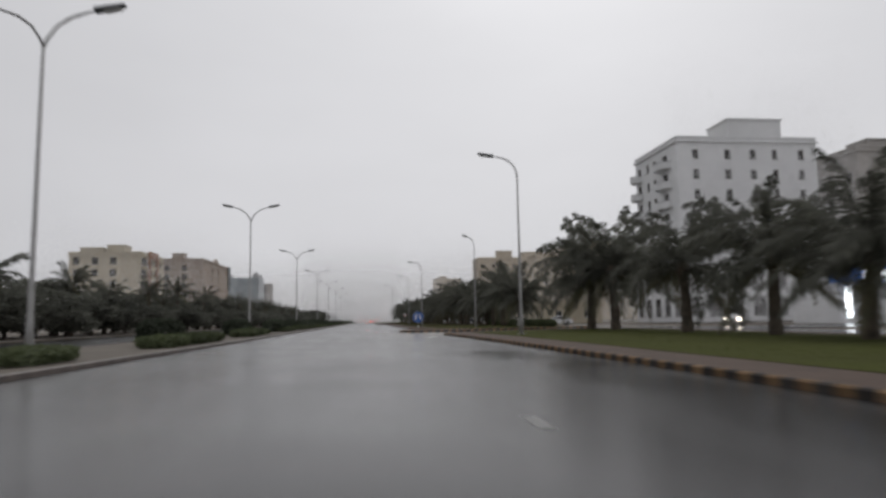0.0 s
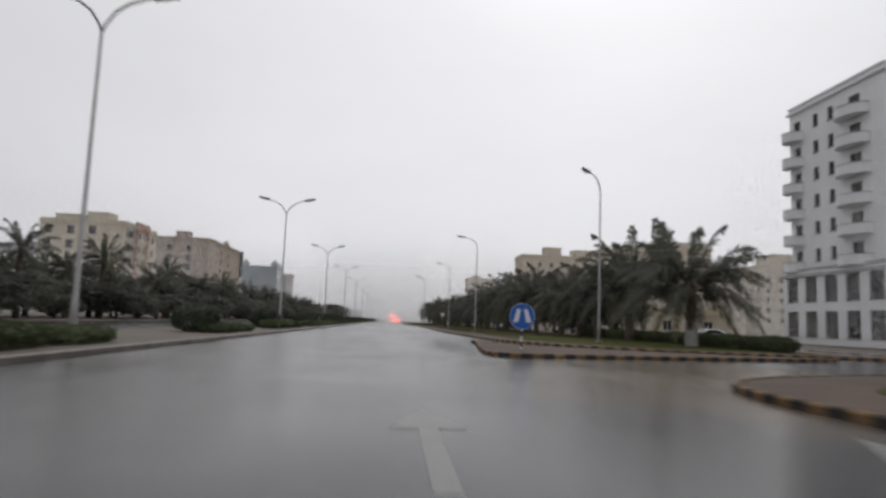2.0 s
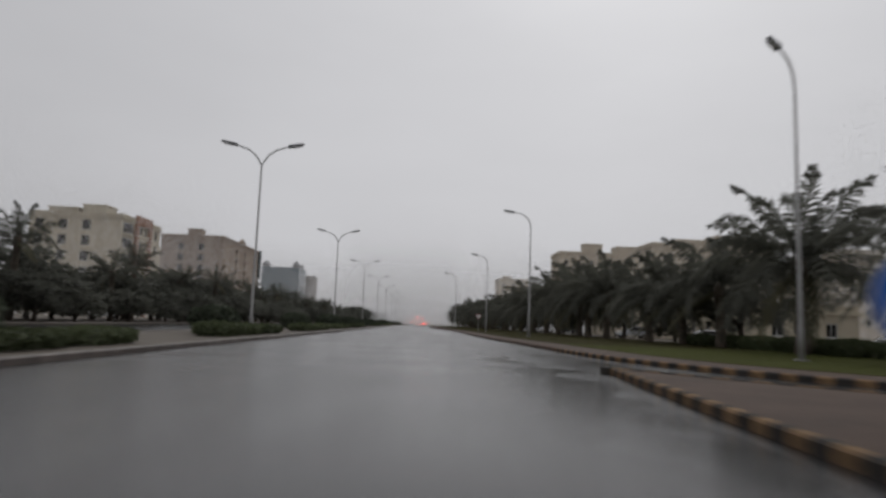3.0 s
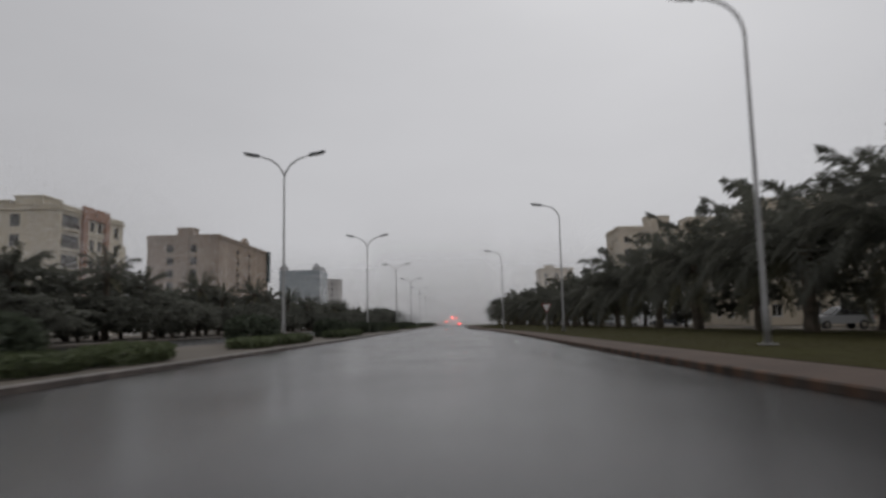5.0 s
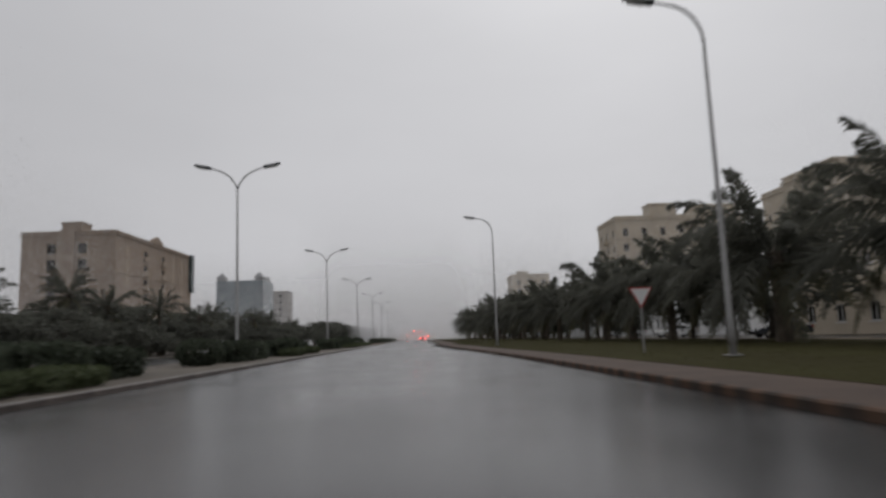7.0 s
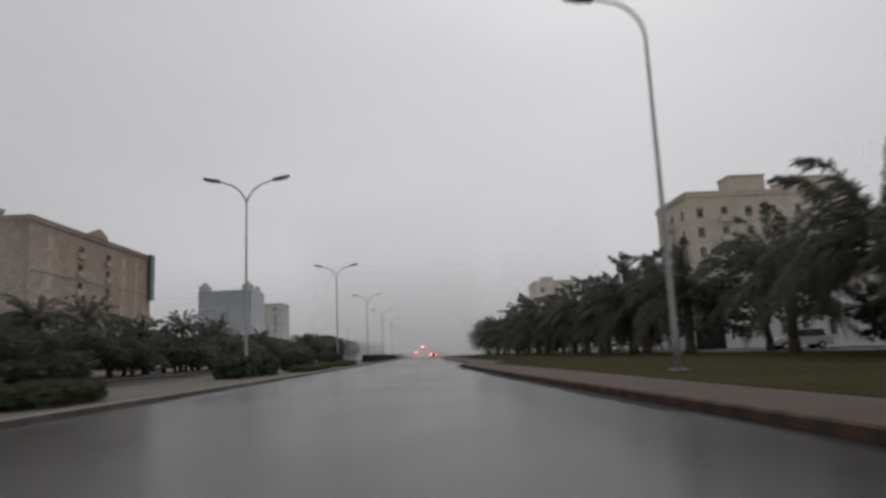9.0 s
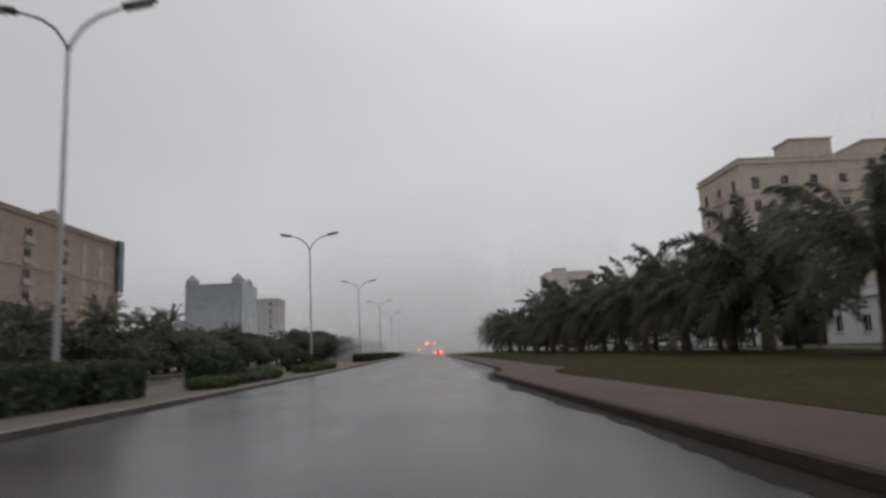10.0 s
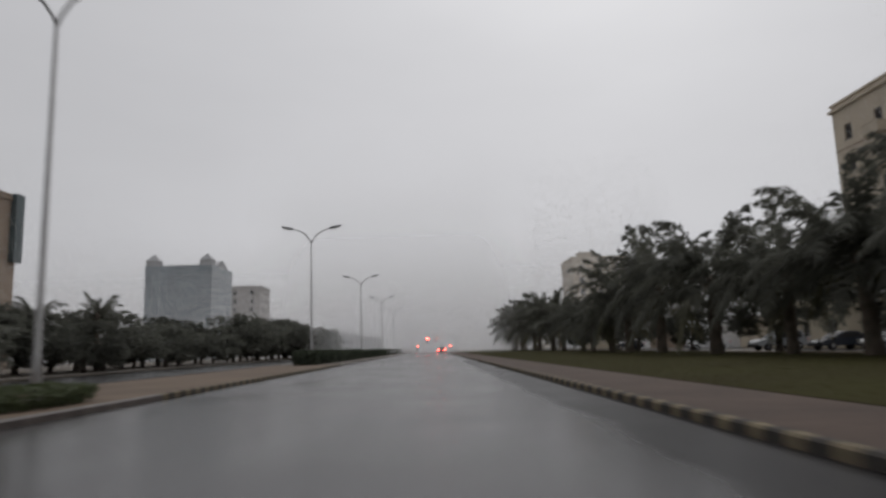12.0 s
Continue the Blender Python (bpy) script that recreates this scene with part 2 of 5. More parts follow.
HAZE_STREAK = haze_streak_material("pale_haze_streak")
ASPHALT = road_material("wet_asphalt")
# dark base colour stands in for the reflection of kerb and trees
GUTTER_DARK = material("gutter_painted_reflection", (0.026, 0.021, 0.018), 0.6, scale=0.8, vary=0.5, fine=25, ior=1.1)
SAND_WARM = material("damp_orange_sand", (0.17, 0.118, 0.078), 0.85, scale=0.3, vary=0.35, fine=14, bump=0.4)
SAND = material("damp_sandy_ground", (0.13, 0.108, 0.083), 0.8, scale=0.15, vary=0.35, fine=12, bump=0.4)
PAVER = paver_material("brown_pavers", (0.104, 0.065, 0.047), (0.45, 0.42, 0.4))
LAWN = material("wet_lawn", (0.064, 0.072, 0.018), 0.95, scale=0.22, vary=0.22, fine=26, bump=0.25, bump_dist=0.02, second=(0.056, 0.06, 0.017), ior=1.15)
LAWN_OLIVE = material("wet_olive_lawn", (0.047, 0.045, 0.014), 0.95, scale=0.22, vary=0.2, fine=26, bump=0.2, bump_dist=0.02, second=(0.04, 0.035, 0.013), ior=1.15)
BLADE_OLIVE = leaf_material("olive_grass_blades", (0.046, 0.044, 0.014), (0.042, 0.038, 0.013), 0.95, 1.15)
BLADE = leaf_material("grass_blades", (0.063, 0.075, 0.018), (0.056, 0.064, 0.017), 0.95, 1.15)
KERB_YELLOW = material("worn_yellow_kerb_paint", (0.36, 0.225, 0.115), 0.8, scale=5, vary=0.5, fine=50, per_object=0.25, second=(0.15, 0.1, 0.065), ior=1.2)
KERB_BLACK = material("worn_black_kerb_paint", (0.04, 0.038, 0.037), 0.8, scale=5, vary=0.5, fine=50, per_object=0.3, second=(0.065, 0.058, 0.052), ior=1.2)
KERB_FADED = material("faded_pinkish_kerb_paint", (0.19, 0.115, 0.075), 0.8, scale=5, vary=0.5, fine=50, per_object=0.2, second=(0.11, 0.075, 0.06), ior=1.2)
KERB_CREAM = material("faded_cream_kerb_paint", (0.3, 0.25, 0.165), 0.8, scale=5, vary=0.5, fine=50, second=(0.17, 0.14, 0.1), ior=1.2)
KERB_GREY = material("faded_dark_kerb_paint", (0.06, 0.056, 0.052), 0.8, scale=5, vary=0.5, fine=50, second=(0.1, 0.09, 0.08), ior=1.2)
KERB_DULL = material("dulled_black_kerb_paint", (0.07, 0.06, 0.053), 0.8, scale=5, vary=0.5, fine=50, per_object=0.3, second=(0.11, 0.085, 0.07), ior=1.2)
KERB_STONE = material("wet_kerb_concrete", (0.17, 0.14, 0.125), 0.5, scale=2, vary=0.4, fine=50, per_object=0.2)
CONCRETE = material("wet_concrete", (0.26, 0.25, 0.24), 0.6, scale=1.5, vary=0.3, fine=40)
LINE_PAINT = material("worn_road_paint", (0.17, 0.17, 0.16), 0.35, scale=3.5, vary=0.5, fine=30, second=(0.11, 0.11, 0.105))
GALV = material("galvanised_steel", (0.34, 0.335, 0.33), 0.55, 0.2, scale=2, vary=0.2, fine=80, bump=0.05)
HEAD_GREY = material("lamp_head_grey", (0.1, 0.105, 0.11), 0.4, 0.3, scale=6, vary=0.2)
LENS = material("lamp_lens_glass", (0.5, 0.5, 0.48), 0.15, scale=8, vary=0.1, bump=0)
TRUNK = material("palm_trunk_bark", (0.16, 0.13, 0.1), 0.85, scale=3, vary=0.5, fine=25, bump=0.8, bump_dist=0.03)
LIME = material("limewashed_bark", (0.5, 0.49, 0.46), 0.85, scale=4, vary=0.35, fine=25, bump=0.6)
BARK = material("dark_bark", (0.1, 0.08, 0.065), 0.9, scale=3, vary=0.5, fine=25, bump=0.8, bump_dist=0.03)
FROND = leaf_material("palm_frond_green", (0.11, 0.112, 0.096), (0.135, 0.136, 0.112), 0.75, 1.3, 0.48)
FROND_DRY = leaf_material("palm_frond_yellowing", (0.15, 0.135, 0.09), (0.115, 0.118, 0.08), 0.75, 1.3, 0.4)
LEAF = leaf_material("dark_tree_leaves", (0.106, 0.109, 0.094), (0.13, 0.132, 0.11), 0.75, 1.3, 0.45)
HEDGE = leaf_material("dark_hedge_leaves", (0.058, 0.07, 0.05), (0.078, 0.09, 0.062), 0.7, 1.3)
HEDGE_LIGHT = leaf_material("light_hedge_leaves", (0.082, 0.1, 0.052), (0.105, 0.122, 0.064), 0.7, 1.3)
SIGN_BLUE = material("blue_sign_sheeting", (0.02, 0.13, 0.5), 0.35, scale=5, vary=0.1, bump=0)
SIGN_WHITE = material("white_sign_sheeting", (0.8, 0.8, 0.8), 0.35, scale=5, vary=0.08, bump=0)
SIGN_RED = material("red_sign_sheeting", (0.5, 0.04, 0.04), 0.35, scale=5, vary=0.1, bump=0)
BLACK = material("black_paint", (0.025, 0.025, 0.027), 0.5, scale=5, vary=0.2)
RUBBER = material("tyre_rubber", (0.025, 0.025, 0.025), 0.8, scale=9, vary=0.2)
GLASS_DARK = material("dark_window_glass", (0.035, 0.033, 0.032), 0.2, scale=0.4, vary=0.3, bump=0, ior=1.25)
FRAME_BROWN = material("window_frame_bronze", (0.11, 0.085, 0.07), 0.45, 0.2, scale=6, vary=0.2, bump=0.05)
FRAME_WHITE = material("window_frame_white", (0.62, 0.62, 0.61), 0.45, scale=6, vary=0.12, bump=0.05)
CREAM = material("cream_render", (0.62, 0.55, 0.42), 0.85, scale=0.25, vary=0.18, fine=20)
STONE_TRIM = material("pale_stone_trim", (0.5, 0.4, 0.31), 0.8, scale=0.6, vary=0.2, fine=20)
BEIGE = material("beige_stone_cladding", (0.37, 0.287, 0.22), 0.8, scale=0.2, vary=0.2, fine=14)
PALE = material("pale_grey_render", (0.5, 0.475, 0.45), 0.85, scale=0.25, vary=0.15, fine=20)
TAN = material("tan_render", (0.62, 0.54, 0.425), 0.85, scale=0.25, vary=0.18, fine=20)
WHITE_WALL = material("white_render", (0.82, 0.825, 0.83), 0.8, scale=0.25, vary=0.12, fine=20)
GREY_TRIM = material("grey_trim", (0.4, 0.4, 0.41), 0.7, scale=0.6, vary=0.2)
TERRACOTTA = material("terracotta_render", (0.36, 0.19, 0.125), 0.8, scale=0.4, vary=0.2)
CURTAIN_WALL = material("blue_grey_curtain_wall_glass", (0.2, 0.245, 0.265), 0.2, scale=0.3, vary=0.2, bump=0, per_object=0.12, ior=1.7)
TEAL_GLASS = material("dark_teal_glass", (0.06, 0.09, 0.095), 0.2, scale=0.5, vary=0.25, bump=0, ior=1.45)
ROOF_GREY = material("roof_screed", (0.3, 0.29, 0.27), 0.85, scale=0.4, vary=0.3)
LED_RED = glow_material("lit_red_lamp", (1.0, 0.07, 0.05), 34.0)
LED_WHITE = glow_material("lit_headlamp", (1.0, 0.88, 0.7), 9.0)
LIT_PANEL = glow_material("lit_shop_panel", (0.9, 0.95, 1.0), 3.0)
CHROME = material("chrome", (0.6, 0.6, 0.6), 0.2, 1.0, scale=5, vary=0.05, bump=0)


# ---------------------------------------------------------------- mesh helpers
def finish(name, bm, mat, smooth=False):
    me = bpy.data.meshes.new(name)
    bmesh.ops.recalc_face_normals(bm, faces=bm.faces[:])
    bm.to_mesh(me)
    bm.free()
    for mm in (mat if isinstance(mat, (list, tuple)) else [mat]):
        me.materials.append(mm)
    if smooth:
        for p in me.polygons:
            p.use_smooth = True
    return me


def part(name, bm, mat, parent=None, label="", smooth=False):
    ob = new(name, finish(name, bm, mat, smooth))
    if parent:
        ob.parent = parent
    if label:
        tagged(ob, label)
    return ob


def reuse(name, me, parent, m, label=""):
    ob = new(name, me)
    ob.parent = parent
    ob.matrix_basis = m
    if label:
        tagged(ob, label)
    return ob


def raw_mesh(name, verts, faces, mat, smooth=False):
    me = bpy.data.meshes.new(name)
    me.from_pydata(verts, [], faces)
    me.materials.append(mat)
    if smooth:
        me.shade_smooth()
    return me


def box(bm, x0, x1, y0, y1, z0, z1, mat=0):
    v = [bm.verts.new(p) for p in ((x0, y0, z0), (x1, y0, z0), (x1, y1, z0), (x0, y1, z0), (x0, y0, z1), (x1, y0, z1), (x1, y1, z1), (x0, y1, z1))]
    for f in ((0, 3, 2, 1), (4, 5, 6, 7), (0, 1, 5, 4), (1, 2, 6, 5), (2, 3, 7, 6), (3, 0, 4, 7)):
        bm.faces.new([v[i] for i in f]).material_index = mat


def soft_box(x0, x1, y0, y1, z0, z1, r):
    bm = bmesh.new()
    box(bm, x0, x1, y0, y1, z0, z1)
    bmesh.ops.bevel(bm, geom=bm.edges[:], offset=r, segments=2, affect="EDGES", profile=0.5)
    return bm


def tube(bm, pts, radii, sides=8, caps=True):
    rings = []
    for i, p in enumerate(pts):
        a, b = Vector(pts[max(i - 1, 0)]), Vector(pts[min(i + 1, len(pts) - 1)])
        q = (b - a).to_track_quat("Z", "Y")
        r = radii[i] if isinstance(radii, (list, tuple)) else radii
        rings.append([bm.verts.new(Vector(p) + q @ Vector((r * math.cos(k * math.tau / sides), r * math.sin(k * math.tau / sides), 0))) for k in range(sides)])
    for a, b in zip(rings, rings[1:]):
        for k in range(sides):
            bm.faces.new((a[k], a[(k + 1) % sides], b[(k + 1) % sides], b[k]))
    if caps:
        bm.faces.new(rings[0][::-1])
        bm.faces.new(rings[-1])


def slab(name, outline, z0, z1, mat, parent=None):
    """A flat piece of ground with the given outline and thickness."""
    bm = bmesh.new()
    low = [bm.verts.new((x, y, z0)) for x, y in outline]
    top = [bm.verts.new((x, y, z1)) for x, y in outline]
    f = bm.faces.new(top)
    for i in range(len(outline)):
        j = (i + 1) % len(outline)
        bm.faces.new((low[i], low[j], top[j], top[i]))
    bmesh.ops.triangulate(bm, faces=[f])
    return part(name, bm, mat, parent)


def along(line, step):
    """Points and headings at even steps along a polyline."""
    out, carry = [], 0.0
    for (x0, y0), (x1, y1) in zip(line, line[1:]):
        d = math.hypot(x1 - x0, y1 - y0)
        s = carry
        while s < d:
            out.append((x0 + (x1 - x0) * s / d, y0 + (y1 - y0) * s / d, math.atan2(y1 - y0, x1 - x0)))
            s += step
        carry = s - d
    return out


def smooth_line(line, n=6):
    """A rounded version of a polyline (Catmull-Rom)."""
    p = [line[0], *line, line[-1]]
    out = []
    for i in range(1, len(p) - 2):
        for k in range(n):
            t = k / n
            out.append(tuple(0.5 * (2 * p[i][c] + (p[i + 1][c] - p[i - 1][c]) * t + (2 * p[i - 1][c] - 5 * p[i][c] + 4 * p[i + 1][c] - p[i + 2][c]) * t * t
                                    + (3 * p[i][c] - p[i - 1][c] - 3 * p[i + 1][c] + p[i + 2][c]) * t ** 3) for c in (0, 1)))
    return out + [line[-1]]


# ---------------------------------------------------------------- ground and road
KERB_W, KERB_H = 0.16, 0.15
MEDIAN_X = 3.24
bm = bmesh.new()
box(bm, -3000, 3000, -2200, 3800, -0.6, -0.08)
tagged(part("ground", bm, SAND), "damp sandy ground reaching to the horizon", "ground", kind="structure")

bm = bmesh.new()
box(bm, -15.2, 17.6, -120, 1500, -0.07, 0.0)
box(bm, 17.6, 33, 40, 100, -0.07, 0.0)
box(bm, 33, 160, 50, 64, -0.07, 0.0)
tagged(part("road", bm, ASPHALT), "rain-wet dark asphalt dual carriageway with a side street", "road", kind="structure")

bm = bmesh.new()
box(bm, 35.5, 43.5, -60, 49.6, -0.07, -0.01)
box(bm, 35.5, 43.5, 64.4, 640, -0.07, -0.01)
tagged(part("service_road", bm, ASPHALT), "wet asphalt service road behind the palms", "road", kind="structure")

# right-hand kerb lines
APPROACH = [(17.4, -60)] + smooth_line([(17.4, 5), (17.35, 20), (17.05, 35), (16.65, 44.5), (16.5, 48.7), (17.15, 51.1), (19.0, 53.1), (23, 55.2), (28, 57), (35.4, 58.5)], 5)
ISLAND = smooth_line([(14.9, 74.2), (14.5, 70.4), (14.0, 65.5), (13.75, 61.9), (14.3, 60.6), (16.5, 60.9), (20.5, 62.2), (27, 64.6), (29.5, 65.9), (29.6, 66.6), (26, 66.6), (21.5, 67.6), (18.2, 70.0), (16.2, 72.6), (15.25, 74.2), (14.9, 74.2)], 5)
MAIN = smooth_line([(35.4, 69.2), (28.5, 69.2), (24.5, 69.6), (21.5, 71.3), (19.0, 74.5), (17.3, 79), (16.6, 84), (16.1, 98), (15.6, 115), (15.6, 150), (15.2, 170), (14.5, 186), (13.85, 199), (13.35, 212), (12.98, 225.5), (13.2, 228.2), (13.7, 231), (13.98, 236), (14.0, 262), (13.8, 330), (13.8, 420)], 6)


def inset(line, d):
    """The line moved to its right-hand side (seen along it) by d."""
    out = []
    for i, (x, y) in enumerate(line):
        a, b = line[max(i - 1, 0)], line[min(i + 1, len(line) - 1)]
        h = math.atan2(b[1] - a[1], b[0] - a[0])
        out.append((x + d * math.sin(h), y - d * math.cos(h)))
    return out


def east_of(line, x):
    return line + [(x, line[-1][1]), (x, line[0][1])]


ap_in, mn_in = inset(APPROACH, KERB_W), inset(MAIN, KERB_W)
tagged(slab("pavement_approach", east_of(ap_in[:-1], 35.3), -0.07, 0.13, PAVER), "wet brown paver pavement beside the kerb", "pavement", kind="structure")
tagged(slab("pavement_main", mn_in[1:] + [(35.3, 420), (35.3, mn_in[1][1])], -0.07, 0.13, PAVER), "wet brown paver pavement along the avenue", "pavement", kind="structure")
isl_in = inset(ISLAND, -KERB_W)
tagged(slab("pavement_island", isl_in[:-1], -0.07, 0.13, PAVER), "wet brown paved traffic island", "traffic island", kind="structure")

LAWN_A = [(19.4, -60)] + smooth_line([(19.4, 5), (19.4, 30), (19.3, 40), (18.9, 46), (18.8, 49.0), (20.2, 51.0), (23, 52.8), (28, 54.5), (33, 55.8)], 4) + [(33, -60)]
LAWN_B = smooth_line([(33.5, 71.6), (28.5, 71.6), (24.5, 72.2), (21.5, 75.5), (19.2, 82), (18.4, 98), (17.6, 115), (17.55, 150), (17.2, 170), (16.4, 188), (15.85, 206), (15.4, 217), (15.1, 223), (15.4, 226.5), (16.4, 229.5), (16.5, 236), (16.5, 262), (16.4, 330), (16.4, 420)], 6) + [(33.5, 420)]
tagged(slab("lawn_approach", LAWN_A, 0.1, 0.145, LAWN), "short wet green lawn", "lawn", kind="structure")
corner = [p for p in LAWN_B if p[1] < 96] + [(18.5, 96), (33.5, 96)]
avenue = [(18.5, 96.004)] + [p for p in LAWN_B if p[1] > 96.1] + [(33.5, 96.004)]
tagged(slab("lawn_corner", corner, 0.1, 0.145, LAWN), "short wet green lawn at the corner of the side street", "lawn", kind="structure")
tagged(slab("lawn_main", avenue, 0.1, 0.145, LAWN_OLIVE), "short wet green lawn under the palms", "lawn", kind="structure")



def gutter(name, line):
    """A strip of wet asphalt at the foot of the kerb, darkened to imitate reflections."""
    fine_line = [(x, y) for x, y, _ in along(line, 0.2)]
    a, n = inset(fine_line, -0.004), len(fine_line)
    b = [inset(fine_line[max(0, i - 1):i + 2], -(0.42 + 0.18 * noise.noise(Vector((x * 0.35, y * 0.35, 0))) + 0.14 * noise.noise(Vector((x * 1.7, y * 1.7, 5))) + 0.12 * noise.noise(Vector((x * 4, y * 4, 9)))))[1 if i else 0] for i, (x, y) in enumerate(fine_line)]
    verts = [(x, y, 0.0025) for x, y in a] + [(x, y, 0.0025) for x, y in b]
    faces = [(i, i + 1, n + i + 1, n + i) for i in range(n - 1)]
    tagged(new(name, raw_mesh(name, verts, faces, GUTTER_DARK)), "wet gutter at the foot of the kerb, darkened to imitate a reflection", "gutter", kind="structure")


gutter("gutter", [p for p in MAIN if 186 < p[1] < 238])

bm = bmesh.new()
box(bm, 33.52, 35.28, 72, 419, 0.128, 0.142)
tagged(part("sand_strip", bm, SAND_WARM), "bare orange sand strip behind the lawn", "ground", kind="structure")
bm = bmesh.new()
box(bm, -MEDIAN_X + KERB_W, MEDIAN_X - KERB_W, -120, 1500, -0.07, 0.12)
tagged(part("median", bm, SAND), "planted central median of damp earth", "median", kind="structure")
bm = bmesh.new()
box(bm, -3.0, 3.0, 252, 293, 0.116, 0.126)
tagged(part("bare_earth", bm, SAND_WARM), "bare orange earth on the median", "ground", kind="structure")
bm = bmesh.new()
box(bm, -40, -14.9, -120, 1500, -0.07, 0.12)
tagged(part("verge_west", bm, SAND), "damp earth verge beyond the far carriageway", "verge", kind="structure")

# ---------------------------------------------------------------- flat translucent sheets imitating haze where the avenue is lost to sight
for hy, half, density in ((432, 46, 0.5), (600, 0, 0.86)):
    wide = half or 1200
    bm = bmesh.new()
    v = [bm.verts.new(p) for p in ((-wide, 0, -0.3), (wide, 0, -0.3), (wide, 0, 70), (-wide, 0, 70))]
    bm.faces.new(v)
    hz = part("distance_haze", bm, haze_material("imitated_haze", density, half))
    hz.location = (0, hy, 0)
    tagged(hz, "flat translucent sheet imitating haze at the far end of the avenue", "haze", kind="structure")


# thin slanting streaks added to imitate haze, thickest near the ground, in sheets on both sides and far along the
# avenue
def streak_sheet(start, along_x, length, density, seed, edge=0.0, top=38.0, wide=0.034, tall=0.3):
    """Streaks in a sheet from start, running along x or y for a length; density is the share of it that they cover."""
    rnd_ = random.Random(seed)
    verts, faces = [], []
    for _ in range(int(abs(length) * top * density * 2 / (wide * tall))):
        u, z = rnd_.random() * length, rnd_.random() * top
        q = 1 - z / top
        keep = q * q * (3 - 2 * q)
        if edge:
            keep *= min(1.0, abs(u) / edge) * min(1.0, (abs(length) - abs(u)) / edge)
        if rnd_.random() > keep:
            continue
        off, h = rnd_.uniform(-2.5, 2.5), tall * rnd_.uniform(0.5, 1.5)
        x, y = (start[0] + u, start[1] + off) if along_x else (start[0] + off, start[1] + u)
        ex, ey = (wide, 0) if along_x else (0, wide)
        k = len(verts)
        verts += [(x, y, z), (x + ex, y + ey, z + 0.1 * h), (x + 0.05 * h, y, z + h)]
        faces.append((k, k + 1, k + 2))
    ob = new("haze_streaks", raw_mesh("haze_streaks", verts, faces, HAZE_STREAK))
    return tagged(ob, "thin grey streaks in the air, added to imitate haze", "rain", kind="stuff")


streak_sheet((-46, 120), False, 310, 0.12, 1, 0, 34, 0.028, 0.26)
streak_sheet((60.9, 64), False, 278, 0.17, 2, 0, 34, 0.028, 0.26)
streak_sheet((-27, 207), True, -80, 0.24, 3, 25)
streak_sheet((-45, 286), True, -75, 0.18, 9, 18, 52, 0.036, 0.3)
streak_sheet((50, 297), True, 52, 0.16, 10, 10, 46, 0.03, 0.25)
streak_sheet((36, 442), True, 52, 0.42, 11, 8, 70, 0.06, 0.5)
streak_sheet((59, 101), True, 38, 0.28, 12, 4, 52, 0.032, 0.28)
streak_sheet((61, 140), True, 50, 0.2, 4, 5)
streak_sheet((-110, 444), True, 72, 0.3, 8, 8, 44, 0.035, 0.22)
streak_sheet((-38, 372), True, 76, 0.16, 5, 12, 16, 0.026, 0.15)
streak_sheet((-38, 394), True, 76, 0.2, 6, 12, 16, 0.026, 0.15)
streak_sheet((-38, 416), True, 76, 0.24, 7, 12, 16, 0.026, 0.15)


# ---------------------------------------------------------------- street lamps
def lamp_head(parent, m):
    bm = soft_box(-0.1, 0.95, -0.16, 0.16, -0.09, 0.1, 0.06)
    for vert in bm.verts:
        k = 1 - 0.35 * max(0.0, vert.co.x - 0.5) / 0.45
        vert.co.y *= k
        vert.co.z *= k
    hd = part("lamp_head", bm, HEAD_GREY, parent, "dark grey lamp housing", smooth=True)
    hd.matrix_basis = m
    lens = part("lens", soft_box(0.2, 0.8, -0.11, 0.11, -0.13, -0.07, 0.02), LENS, hd)
    return hd


def lamp_post(name, label, two):
    root = new(name)
    bm = bmesh.new()
    top = 10.67 if two else 10.3
    tube(bm, [(0, 0, 0.1), (0, 0, 1.3), (0, 0, 1.32), (0, 0, top)], [0.115, 0.11, 0.09, 0.052], 12)
    part("pole", bm, GALV, root, smooth=True)
    part("base_plate", soft_box(-0.22, 0.22, -0.22, 0.22, 0.1, 0.15, 0.015), GALV, root)
    bm = bmesh.new()
    box(bm, 0.1, 0.128, -0.06, 0.06, 0.55, 1.0)
    part("access_door", bm, GALV, root)
    for s in ((1, -1) if two else (-1,)):
        if two:
            pts = [(0, 0, 10.55), (s * 0.12, 0, 10.85), (s * 0.42, 0, 11.3), (s * 0.85, 0, 11.62), (s * 1.4, 0, 11.82), (s * 1.75, 0, 11.92)]
            tip, tilt = (s * 1.7, 0, 11.91), 13
        else:
            pts = [(0, 0, 10.2)] + [(-1.25 + 1.25 * math.cos(radians(a)), 0, 10.3 + 1.3 * math.sin(radians(a))) for a in range(10, 86, 12)] + [(-1.7, 0, 11.7)]
            tip, tilt = (-1.65, 0, 11.69), 10
        bm = bmesh.new()
        tube(bm, pts, [0.05] * (len(pts) - 2) + [0.042, 0.038], 8)
        part("arm", bm, GALV, root, smooth=True)
        m = Matrix.Translation(tip) @ Matrix.Rotation(0 if s > 0 else math.pi, 4, "Z") @ Matrix.Rotation(-radians(tilt), 4, "Y")
        lamp_head(root, m)
    return tagged(root, label, "street lamp", "street lamps along the avenue")


